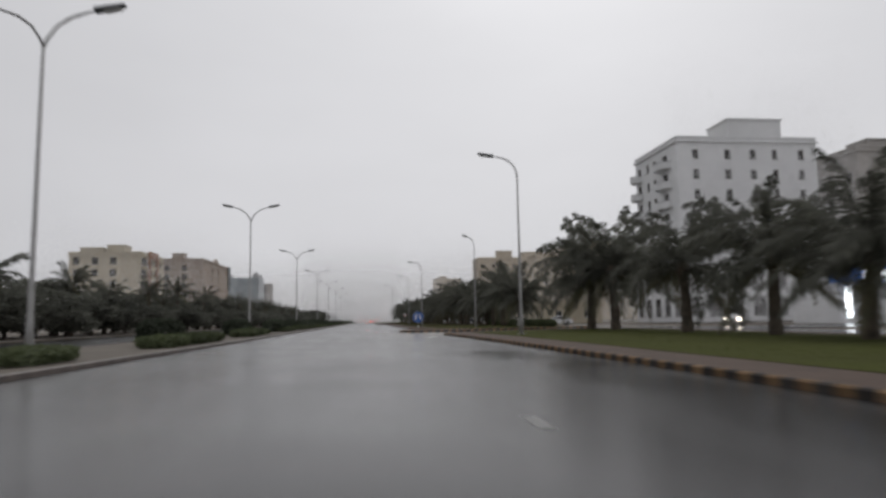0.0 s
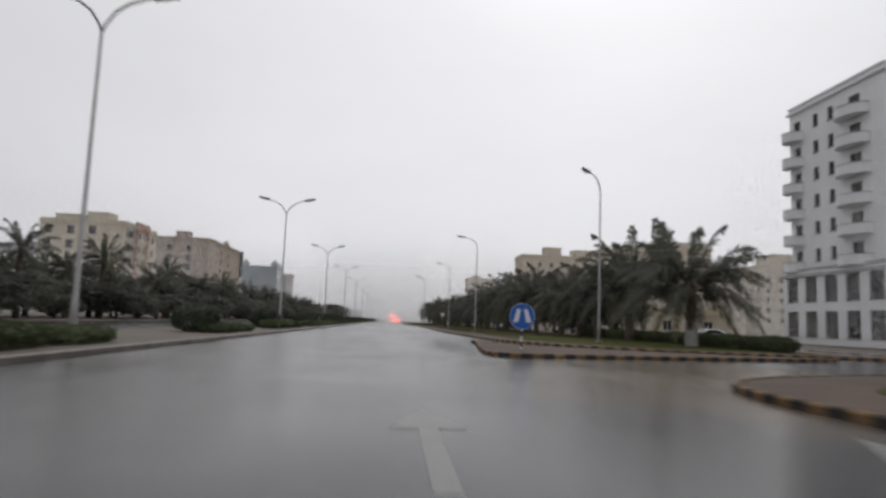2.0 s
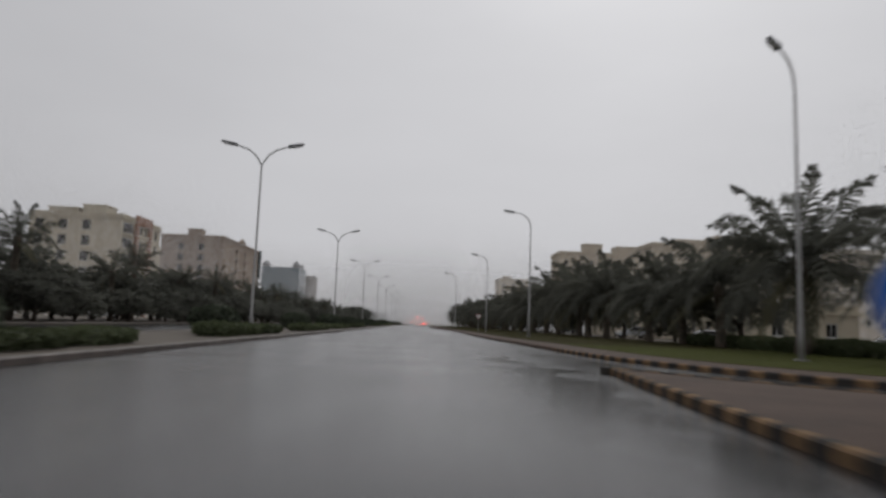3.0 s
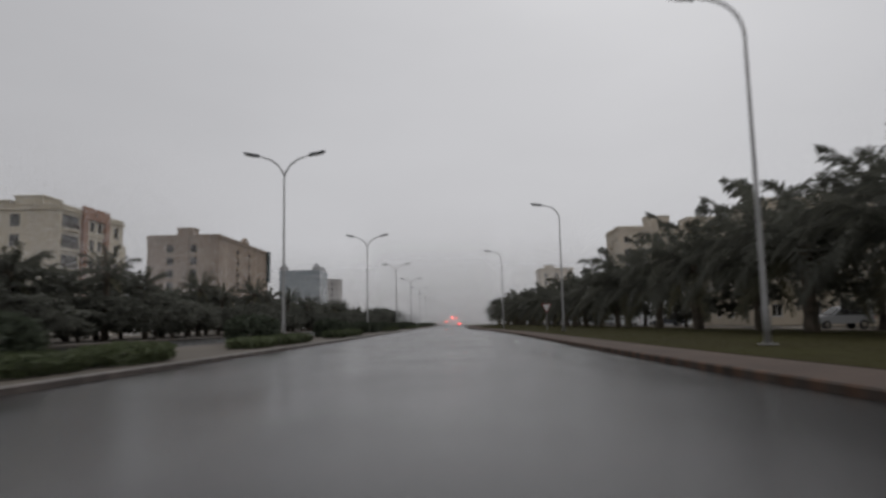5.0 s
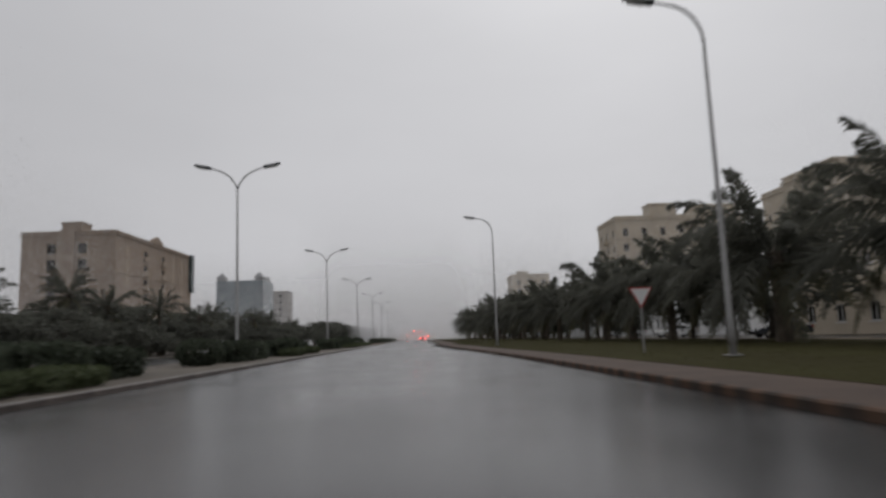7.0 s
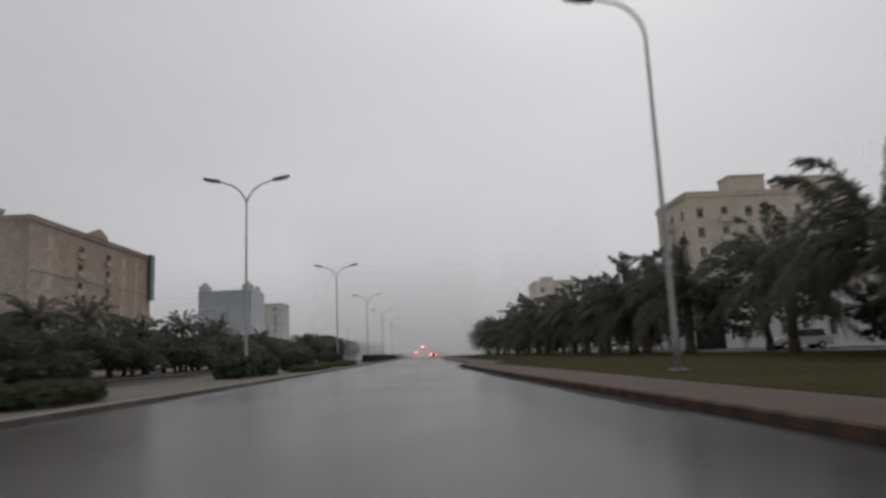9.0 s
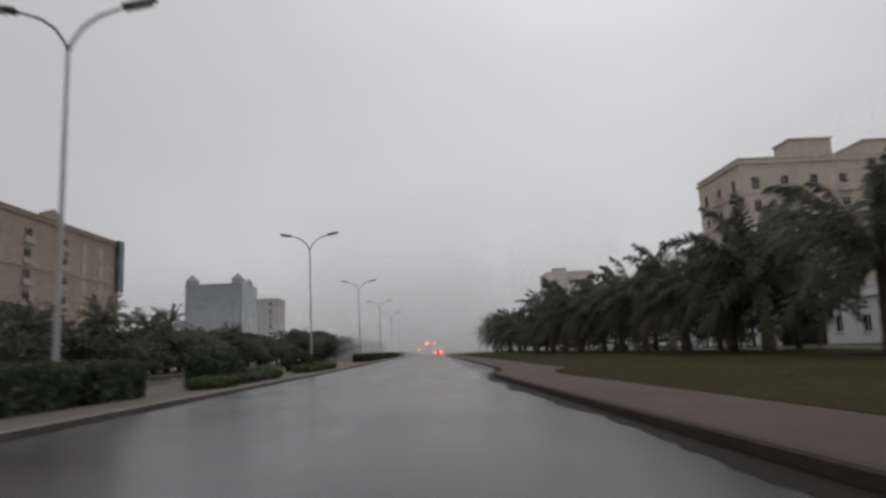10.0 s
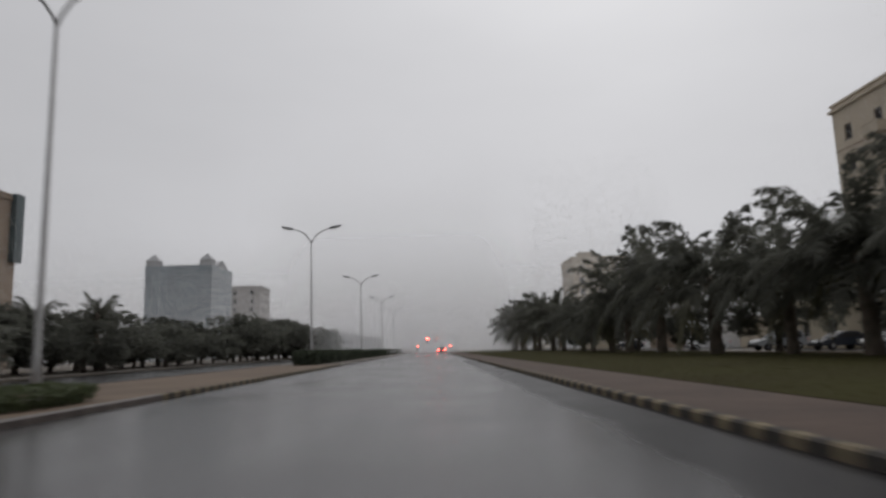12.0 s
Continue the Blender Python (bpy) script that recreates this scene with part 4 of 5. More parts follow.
def block(name, label, x0, x1, y0, y1, h, wall, frame_mat, storey=3.6, win=(1.4, 1.8), bay=4.2, faces=("south", "road"), east=True, lobby=0.0, balconies=(), turrets=(),
          trim=None, band=None, first=4.4, at={}, blind={}):
    """A building with its storeys, recessed windows, cornice, parapet and roof blocks. east: it stands east of the avenue."""
    root = new(name)
    root.location = (x0, y0, 0)
    w, d = x1 - x0, y1 - y0
    trim = trim or wall
    rows = []
    z = first
    while z + storey < h - 0.6:
        rows.append((z + 0.95, z + 0.95 + win[1]))
        z += storey
    if lobby:
        rows = [(0.9, 3.6)] + rows

    def cols(width):
        n = max(1, int((width - 1.6) / bay))
        gap = width / n
        return [(gap * (i + 0.5) - win[0] / 2, gap * (i + 0.5) + win[0] / 2) for i in range(n)]
    planes = {"south": (w, Matrix.Identity(4)), "north": (w, Matrix.Translation((w, d, 0)) @ Matrix.Rotation(math.pi, 4, "Z")),
              "west": (d, Matrix.Translation((0, d, 0)) @ Matrix.Rotation(-math.pi / 2, 4, "Z")), "east": (d, Matrix.Translation((w, 0, 0)) @ Matrix.Rotation(math.pi / 2, 4, "Z"))}
    road = "west" if east else "east"
    open_faces = {("road" == f) and road or f for f in faces}
    for side, (width, m) in planes.items():
        cc = cols(width) if side in open_faces else []
        if side in at:
            cc = [(c - q / 2, c + q / 2) for c, q in at[side]]
        rr = rows if side in open_faces else []
        v, f = face_mesh(width, h, cc, rr)
        wl = new("wall", raw_mesh("wall", v, f, wall))
        wl.parent, wl.matrix_basis = root, m
        for a, b in cc:
            for c, e in rr:
                window_unit(wl, Matrix.Translation((a, 0, c)), b - a, e - c, frame_mat)
        if side in open_faces:
            for i in balconies:
                if i < len(cc):
                    for c, e in rr:
                        balcony(wl, Matrix.Translation((cc[i][0] - 0.7, 0, c - 0.95)), cc[i][1] - cc[i][0] + 1.4, 1.2, trim)
            for c in blind.get(side, ()):
                for r0, r1 in rr:
                    bm = bmesh.new()
                    box(bm, c - 1.0, c + 1.0, -0.07, -0.004, r0 - 0.3, r1 + 0.3)
                    box(bm, c - 0.7, c + 0.7, -0.1, -0.074, r0, r1)
                    part("blind_panel", bm, STONE_TRIM, wl, "pale moulded wall panel")
            if band:
                for k, (c, e) in enumerate(rr):
                    bm = bmesh.new()
                    box(bm, 0, width, -0.05, -0.004, c - 1.1, c - 0.95)
                    bd = part("string_course", bm, band, wl)
    bm = bmesh.new()
    box(bm, 0.3, w - 0.3, 0.3, d - 0.3, h - 0.5, h - 0.2)
    part("roof", bm, ROOF_GREY, root)
    for nm, o, z0, z1 in (("cornice", 0.35, h - 0.9, h - 0.55), ("parapet_coping", 0.18, h - 0.1, h + 0.18)):
        bm = bmesh.new()
        for bx in ((-o, w + o, -o, -0.004), (-o, w + o, d + 0.004, d + o), (-o, -0.004, -0.004, d + 0.004), (w + 0.004, w + o, -0.004, d + 0.004)):
            box(bm, *bx, z0, z1)
        part(nm, bm, trim, root)
    for tx0, tx1, ty0, ty1, th in turrets:
        bm = bmesh.new()
        box(bm, tx0, tx1, ty0, ty1, h - 0.2, h + th)
        t = part("roof_block", bm, wall, root)
        bm = bmesh.new()
        box(bm, tx0 - 0.25, tx1 + 0.25, ty0 - 0.25, ty1 + 0.25, h + th, h + th + 0.25)
        part("coping", bm, trim, t)
    return tagged(root, label, "building")


# west side
bA = block("apartment_building", "cream rendered apartment block with brown-red accents", -82.8, -61.2, 216, 239, 24.2, CREAM, FRAME_BROWN, 3.75, (1.9, 2.2), 4.6, east=False,
           turrets=((0.8, 7.9, 6, 12, 2.0), (9.1, 14.6, 6, 12, 2.8)), first=4.45,
           at={"south": [(2.2, 1.9), (7.8, 1.9), (13.3, 1.9)], "east": [(3.6, 5.4), (11.0, 1.7), (13.8, 1.5), (20.2, 1.7)]})
for i in range(5):
    zb = 4.45 + 3.75 * i
    # bowed corner balcony with a dark rail
    bow = [(21.604 + 0.9 * math.sin(math.pi * k / 10), 0.6 + 6.0 * k / 10) for k in range(11)]
    bm = bmesh.new()
    for k in range(10):
        (xa, ya), (xb, yb) = bow[k], bow[k + 1]
        for z0, z1, back in ((zb + 0.1, zb + 0.3, 0), (zb + 0.3, zb + 0.55, 1)):
            v = [bm.verts.new((x, y, z)) for z in (z0, z1) for x, y in ((21.604 if not back else max(21.604, xa - 0.12), ya), (xa + 0.001, ya), (xb + 0.001, yb), (21.604 if not back else max(21.604, xb - 0.12), yb))]
            for q in ((3, 2, 1, 0), (4, 5, 6, 7), (0, 1, 5, 4), (1, 2, 6, 5), (2, 3, 7, 6), (3, 0, 4, 7)):
                bm.faces.new([v[n] for n in q])
    bal = part("balcony", bm, CREAM, bA)
    bm = bmesh.new()
    tube(bm, [(x - 0.05, y, zb + 1.55) for x, y in bow], 0.06, 5)
    for k in range(41):
        a = math.pi * k / 40
        tube(bm, [(21.56 + 0.9 * math.sin(a), 0.6 + 6.0 * k / 40, zb + 0.55), (21.56 + 0.9 * math.sin(a), 0.6 + 6.0 * k / 40, zb + 1.55)], 0.04, 4)
    part("railing", bm, FRAME_BROWN, bal, "dark metal balcony railing")
    # pale balcony fronts between the brown-red piers
    bm = bmesh.new()
    box(bm, 21.604, 22.0, 8.5, 14.8, zb + 0.1, zb + 0.95)
    box(bm, 21.604, 22.06, 8.5, 14.8, zb + 0.95, zb + 1.05)
    part("balcony", bm, CREAM, bA)
for ya, yb in ((6.9, 8.4), (14.9, 16.3)):
    bm = bmesh.new()
    box(bm, 21.604, 22.2, ya, yb, 0, 25.1)
    part("accent_pier", bm, TERRACOTTA, bA, "brown-red accent pier")
for ya, yb, z0, z1 in ((8.404, 14.896, 22.8, 23.6), (8.404, 10.9, 23.6, 25.1), (11.9, 14.896, 23.6, 25.1)):
    bm = bmesh.new()
    box(bm, 21.604, 22.16, ya, yb, z0, z1)
    part("accent_panel", bm, TERRACOTTA, bA, "brown-red accent panel")
bm = bmesh.new()
box(bm, 14.0, 21.2, 23.004, 25.2, 0, 19.2)
part("rear_wing", bm, CREAM, bA, "lower cream stair wing")
bB = block("apartment_building", "beige stone-clad apartment block with a roof turret", -85.7, -63, 302, 356, 30.2, BEIGE, FRAME_BROWN, 3.9, (1.8, 2.4), 5.6, east=False, turrets=((9.3, 14.1, 0.6, 5.5, 2.3),),
           at={"south": [(7.3, 2.2), (14.7, 2.2)], "east": [(18.3, 2.2), (30.6, 1.8)]}, blind={"east": [6.5, 38, 45], "south": []})
for cx in (7.3, 14.7):
    zz = 4.4 + 0.95
    while zz + 3.9 < 30:
        bm = bmesh.new()
        tube(bm, [(cx + 1.4 * math.cos(a), -0.1, zz + 2.35 + 0.55 * math.sin(a)) for a in [math.pi * q / 8 for q in range(9)]], 0.16, 6)
        for sx in (-1, 1):
            box(bm, cx + sx * 1.4 - 0.2, cx + sx * 1.4 + 0.2, -0.16, -0.004, zz - 0.4, zz + 2.35)
        box(bm, cx - 1.75, cx + 1.75, -0.4, -0.004, zz - 0.75, zz - 0.4)
        part("arch_moulding", bm, STONE_TRIM, bB, "pale arched window moulding")
        zz += 3.9
bm = bmesh.new()
box(bm, 9.4, 13.2, -0.7, -0.36, 0, 30.5)
part("central_bay", bm, BEIGE, bB, "projecting stone bay between the windows")
bm = bmesh.new()
for z0 in (8.0, 15.8, 23.6):
    box(bm, 9.25, 13.35, -0.78, -0.704, z0, z0 + 0.3)
part("bay_moulding", bm, STONE_TRIM, bB)
for i in range(6):
    zb = 4.4 + 3.9 * i
    for c, q in ((18.3, 3.2), (30.6, 2.8)):
        if zb < 26:
            balcony(bB, Matrix.Translation((22.7, c - q / 2, zb + 0.7)) @ Matrix.Rotation(math.pi / 2, 4, "Z"), q, 0.55, STONE_TRIM)
for zb in (12.0, 20.0):
    bm = bmesh.new()
    box(bm, 22.704, 22.9, 0, 52.1, zb, zb + 0.3)
    part("string_course", bm, STONE_TRIM, bB)
bm = bmesh.new()
v = [bm.verts.new((x, y, z)) for x in (22.0, 23.0) for y, z in ((22.4, 30.2), (29.2, 30.2), (29.2, 31.1), (25.8, 32.4), (22.4, 31.1))]
bm.faces.new(v[:5])
bm.faces.new(v[5:])
for i in range(5):
    bm.faces.new((v[i], v[(i + 1) % 5], v[5 + (i + 1) % 5], v[5 + i]))
part("pediment", bm, BEIGE, bB, "low gabled roof pediment")
bm = bmesh.new()
box(bm, 22.704, 23.7, 52.0, 54.3, 18.4, 30.5)
part("corner_screen", bm, TEAL_GLASS, bB, "dark glazed corner screen")


def tower_cap(parent, x, y, z, s, mat):
    bm = bmesh.new()
    box(bm, x - s, x + s, y - s, y + s, z, z + 1.6)
    t = part("turret", bm, mat, parent)
    bm = bmesh.new()
    v = [bm.verts.new(p) for p in ((x - s * 1.15, y - s * 1.15, z + 1.6), (x + s * 1.15, y - s * 1.15, z + 1.6), (x + s * 1.15, y + s * 1.15, z + 1.6), (x - s * 1.15, y + s * 1.15, z + 1.6), (x, y, z + 4.3))]
    bm.faces.new(v[:4])
    for i in range(4):
        bm.faces.new((v[i], v[(i + 1) % 4], v[4]))
    part("pyramid_roof", bm, GREY_TRIM, t, "small grey pyramid roof")


# glazed office block: panels in a grid of mullions on the two faces seen
glz = new("office_building")
GX0, GX1, GY0, GY1, GH = -88.0, -65.2, 466, 489, 32.4
glz.location = (GX0, GY0, 0)
bm = bmesh.new()
box(bm, 0.2, GX1 - GX0 - 0.2, 0.2, GY1 - GY0, 0, GH)
part("core", bm, CONCRETE, glz)
for side, width in (("south", GX1 - GX0), ("road", GY1 - GY0)):
    base = Matrix.Identity(4) if side == "south" else Matrix.Translation((GX1 - GX0, 0, 0)) @ Matrix.Rotation(math.pi / 2, 4, "Z")
    nx, nz = int(width / 2.4), 9
    pw, ph = width / nx, GH / nz
    bm = bmesh.new()
    box(bm, 0.05, pw - 0.05, 0.03, 0.09, 0.06, ph - 0.06)
    me = finish("glass_panel", bm, CURTAIN_WALL)
    bm = bmesh.new()
    for i in range(nx + 1):
        box(bm, max(0, i * pw - 0.05), min(width, i * pw + 0.05), 0, 0.19, 0, GH)
    for k in range(nz + 1):
        for i in range(nx):
            box(bm, i * pw + 0.06, (i + 1) * pw - 0.06, 0.01, 0.18, max(0, k * ph - 0.05), min(GH, k * ph + 0.05))
    grid = part("mullion_grid", bm, GREY_TRIM, glz)
    grid.matrix_basis = base
    for i in range(nx):
        for k in range(nz):
            reuse("glass_panel", me, grid, Matrix.Translation((i * pw, 0, k * ph)))
for tx, ty in ((2.2, 2.2), (GX1 - GX0 - 2.2, 2.2)):
    tower_cap(glz, tx, ty, GH, 2.0, GREY_TRIM)
bm = bmesh.new()
bow = [(6.0 + 12.0 * i / 14, GH + 2.6 * math.sin(math.pi * i / 14)) for i in range(15)]
v = [[bm.verts.new((x, y, z)) for y, z in bow] for x in (GX1 - GX0 - 1.2, GX1 - GX0 - 0.1)]
bm.faces.new(v[0])
bm.faces.new(v[1][::-1])
for i in range(15):
    bm.faces.new((v[0][i], v[0][(i + 1) % 15], v[1][(i + 1) % 15], v[1][i]))
part("bowed_parapet", bm, GREY_TRIM, glz, "grey bowed roof parapet")
tagged(glz, "blue-grey glazed office block with small corner turrets", "building")
block("apartment_building", "plain whitish block beside the glazed office", -85, -69.4, 546, 564, 32.6, PALE, FRAME_BROWN, 3.9, (1.6, 1.9), 5.0, east=False)

# east side
bW = block("apartment_building", "white apartment block with curved balconies and a roof tower", 65, 91.4, 107, 125, 32.6, WHITE_WALL, FRAME_BROWN, 3.6, (1.3, 1.7), 4.4, turrets=((10.4, 20.6, 1, 8, 3.6),),
           trim=WHITE_WALL, first=9.8, at={"west": [(1.7, 1.5), (5.6, 1.1), (8.6, 1.1), (13.0, 2.0)], "south": [(3.4, 1.1), (9.4, 1.2), (14.2, 1.2), (18.4, 1.1), (23.4, 1.1)]})


def round_balcony(parent, m, w, d):
    """A bowed balcony: slab, solid curved parapet and a rail on it."""
    key = ("round", w, d)
    if key not in balcony_meshes:
        def bow(r0, r1, z0, z1):
            bm = bmesh.new()
            rows = []
            for i in range(13):
                a = math.pi * i / 12
                ring = [((w / 2 + r) * math.cos(a), -0.004 - (d + r) * math.sin(a)) for r in (r0, r1)]
                rows.append([bm.verts.new((*ring[0], z0)), bm.verts.new((*ring[1], z0)), bm.verts.new((*ring[1], z1)), bm.verts.new((*ring[0], z1))])
            for p, q in zip(rows, rows[1:]):
                for i in range(4):
                    bm.faces.new((p[i], p[(i + 1) % 4], q[(i + 1) % 4], q[i]))
            bm.faces.new(rows[0])
            bm.faces.new(rows[-1])
            return bm
        balcony_meshes[key] = (finish("balcony", bow(-w / 2 + 0.01, 0, -0.22, 0), WHITE_WALL), finish("parapet", bow(-0.13, -0.01, 0.003, 0.95), WHITE_WALL), finish("rail", bow(-0.17, 0.04, 0.953, 1.06), GREY_TRIM))
    slab_me, par_me, rail_me = balcony_meshes[key]
    b = reuse("balcony", slab_me, parent, m)
    reuse("parapet", par_me, b, Matrix.Identity(4))
    reuse("rail", rail_me, b, Matrix.Identity(4))


for i in range(6):
    z = 9.8 + 3.6 * i
    road_side = Matrix.Translation((0, 18, 0)) @ Matrix.Rotation(-math.pi / 2, 4, "Z")
    round_balcony(bW, road_side @ Matrix.Translation((1.3, 0, z)), 3.6, 1.7)
    round_balcony(bW, road_side @ Matrix.Translation((13.0, 0, z)), 5.2, 1.9)
block("shop_podium", "white podium with tall dark shop windows under the apartments", 64.2, 92.2, 106.2, 125.8, 9.7, WHITE_WALL, FRAME_BROWN, 4.5, (2.4, 3.3), 3.4, trim=GREY_TRIM, first=0.0)
block("apartment_building", "pale grey apartment block behind the white one", 97, 121, 104, 124, 30.5, PALE, FRAME_BROWN, 3.8, (1.5, 1.9), 4.2, turrets=((3, 9, 1, 6, 1.5),))
block("apartment_building", "long tan rendered apartment tower above the side street", 91, 123, 265, 285, 30.6, TAN, FRAME_BROWN, 3.7, (1.3, 1.6), 4.0, turrets=((14, 31, 1, 10, 1.8),))
block("apartment_building", "tan rendered apartment block with rows of small windows", 125.5, 140.5, 274, 290, 23.6, TAN, FRAME_BROWN, 3.6, (1.2, 1.5), 3.6, turrets=((5, 10, 1, 6, 2.2),))
block("apartment_building", "pale tan apartment block with a dark stair strip", 148, 169, 276, 296, 27.0, TAN, FRAME_BROWN, 3.8, (1.5, 1.8), 4.6, turrets=((4.5, 20, 1, 12, 4.2),))
block("apartment_building", "greyish tan apartment block above the palms", 70.5, 84, 228, 241, 24.2, TAN, FRAME_BROWN, 3.6, (1.2, 1.6), 4.0)
block("apartment_building", "large cream apartment block with roof turrets above the palms", 62, 96, 303, 319.5, 29.8, TAN, FRAME_BROWN, 3.9, (1.35, 1.9), 4.2, balconies=(1, 3), turrets=((9.4, 16.4, 1, 6, 3.2), (22, 32, 1, 9, 2.6)), band=BEIGE)

block("apartment_building", "distant cream apartment block beyond the palms", 57, 75, 455, 473, 29.5, TAN, FRAME_BROWN, 3.9, (1.6, 1.9), 4.6, turrets=((3, 8, 2, 7, 1.6),))

# low houses and walls behind the service road
rnd = random.Random(9)
tones = [WHITE_WALL, CREAM, TAN, WHITE_WALL, BEIGE]
lots = [(129, 17, 4.4, CREAM), (149, 21, 4.2, TAN), (179, 21, 4.5, TAN), (213, 13.5, 4.1, WHITE_WALL), (229.5, 11, 4.4, WHITE_WALL), (243, 20, 5.0, WHITE_WALL)]
hy = 297.0
while hy < 560:
    lots.append((hy, rnd.uniform(9, 17), rnd.choice((3.6, 4.0, 4.4, 6.8)), tones[len(lots) % 5]))
    hy += lots[-1][1] + rnd.choice((0.8, 2.5, 6))
for hy, ln, hh, tone in lots:
    block("house", "low white rendered house behind the service road" if tone is WHITE_WALL else "low beige rendered house behind the service road",
          46 + rnd.uniform(0, 3), 58, hy, hy + ln, hh, tone, FRAME_WHITE, 3.2, (1.3, 1.5), 3.6, first=0.1)
# colonnaded shop row at the foot of the beige block
shop = new("shop_row")
shop.location = (46, 268, 0)
bm = bmesh.new()
box(bm, 0, 10, 0, 26, 4.2, 5.2)
part("canopy", bm, WHITE_WALL, shop)
bm = bmesh.new()
box(bm, 2.2, 10, 0.1, 25.9, 0, 4.196)
part("shop_front", bm, GLASS_DARK, shop, "dark glazed shop front")
for i in range(9):
    bm = bmesh.new()
    box(bm, 0.1, 0.9, 0.1 + 3.12 * i, 0.9 + 3.12 * i, 0, 4.196)
    part("column", bm, WHITE_WALL, shop)
tagged(shop, "white colonnaded shop row with dark glass", "shop")

# lit shop beyond the side street corner
kiosk = new("shop")
kiosk.location = (62.2, 60, 0)
bm = bmesh.new()
box(bm, 0, 12, 6, 14, 0, 5.2)
part("wall", bm, WHITE_WALL, kiosk)
bm = bmesh.new()
box(bm, -1, 13, 4.2, 5.99, 4.4, 6.0)
part("canopy", bm, SIGN_BLUE, kiosk, "blue canopy fascia")
for x in (0.8, 3.2):
    bm = bmesh.new()
    box(bm, x, x + 0.7, 5.9, 5.99, 0.6, 4.0)
    part("light_panel", bm, LIT_PANEL, kiosk, "lit white panel")
bm = bmesh.new()
box(bm, 1.6, 6.0, 4.1, 4.19, 4.6, 5.7)
part("sign_panel", bm, LIT_PANEL, kiosk, "lit white sign panel")
tagged(kiosk, "small shop with a lit sign and blue canopy", "shop")


# ---------------------------------------------------------------- vehicles
def car(label, paint, kind="saloon", head=False, tail=False):
    """Body lofted from a side profile; y is forward."""
    root = new("van" if kind == "van" else "car")
    ln, wd = (4.9, 1.9) if kind == "van" else (4.5, 1.78)
    if kind == "van":
        low = [(-2.4, 0.35), (-2.42, 1.0), (-2.38, 1.15), (1.2, 1.15), (2.1, 1.05), (2.42, 0.8), (2.42, 0.35)]
        cab = [(-2.36, 1.15), (-2.25, 2.0), (0.9, 2.0), (1.75, 1.15)]
    elif kind == "suv":
        low = [(-2.2, 0.4), (-2.25, 0.8), (-2.2, 1.0), (0.9, 1.02), (2.0, 0.92), (2.25, 0.7), (2.25, 0.4)]
        cab = [(-2.15, 1.0), (-1.85, 1.68), (0.1, 1.7), (0.95, 1.02)]
    else:
        low = [(-2.2, 0.32), (-2.25, 0.7), (-2.15, 0.92), (-1.4, 0.95), (0.9, 0.93), (2.0, 0.78), (2.25, 0.6), (2.25, 0.32)]
        cab = [(-1.75, 0.95), (-1.0, 1.4), (0.15, 1.42), (1.05, 0.93)]

    def loft(profile, half, top_half, mat, nm, inset_z=None):
        bm = bmesh.new()
        zmax, zmin = max(z for _, z in profile), min(z for _, z in profile)
        sides = []
        for s in (-1, 1):
            sides.append([bm.verts.new((s * (half + (top_half - half) * (z - zmin) / max(0.01, zmax - zmin)), y, z)) for y, z in profile])
        n = len(profile)
        bm.faces.new(sides[0])
        bm.faces.new(sides[1][::-1])
        for i in range(n):
            j = (i + 1) % n
            bm.faces.new((sides[0][i], sides[0][j], sides[1][j], sides[1][i]))
        bmesh.ops.recalc_face_normals(bm, faces=bm.faces[:])
        bmesh.ops.bevel(bm, geom=bm.edges[:], offset=0.05, segments=2, affect="EDGES")
        return part(nm, bm, mat, root, smooth=False)
    loft(low, wd / 2, wd / 2 - 0.03, paint, "body")
    loft([(y, z - 0.03 if z < 1.2 else z) for y, z in cab], wd / 2 - 0.06, wd / 2 - 0.24, paint, "cabin")
    zt, zb = max(z for _, z in cab), min(z for _, z in cab)
    # side glass, windscreen and rear window
    for s in (-1, 1):
        bm = bmesh.new()
        q = [(cab[0][0] + 0.35, zb + 0.04), (cab[1][0] + 0.18, zt - 0.1), (cab[2][0] - 0.02, zt - 0.1), (cab[3][0] - 0.28, zb + 0.04)]

        def xw(z):
            return s * (wd / 2 - 0.06 - 0.18 * (z - zb + 0.03) / (zt - zb + 0.03) + 0.012)
        v = [bm.verts.new((xw(z), y, z)) for y, z in q] + [bm.verts.new((xw(z) - s * 0.03, y, z)) for y, z in q]
        bm.faces.new(v[:4])
        bm.faces.new(v[4:])
        for i in range(4):
            bm.faces.new((v[i], v[(i + 1) % 4], v[4 + (i + 1) % 4], v[4 + i]))
        part("side_window", bm, GLASS_DARK, root)
    for (ya, za), (yb, zb2), nm in ((cab[3], cab[2], "windscreen"), (cab[0], cab[1], "rear_window")):
        f = 1 if nm == "windscreen" else -1
        bm = bmesh.new()
        pts = []
        for t, hw in ((0.1, wd / 2 - 0.16), (0.88, wd / 2 - 0.3)):
            y, z = ya + (yb - ya) * t, za + (zb2 - za) * t
            pts.append(((-hw, y + f * 0.02, z + 0.012), (hw, y + f * 0.02, z + 0.012)))
        o = Vector((0, f * 0.02, 0.015))
        v = [bm.verts.new(p) for p in (pts[0][0], pts[0][1], pts[1][1], pts[1][0])]
        v += [bm.verts.new(Vector(p) + o) for p in (pts[0][0], pts[0][1], pts[1][1], pts[1][0])]
        bm.faces.new(v[:4])
        bm.faces.new(v[4:])
        for i in range(4):
            bm.faces.new((v[i], v[(i + 1) % 4], v[4 + (i + 1) % 4], v[4 + i]))
        part(nm, bm, GLASS_DARK, root)
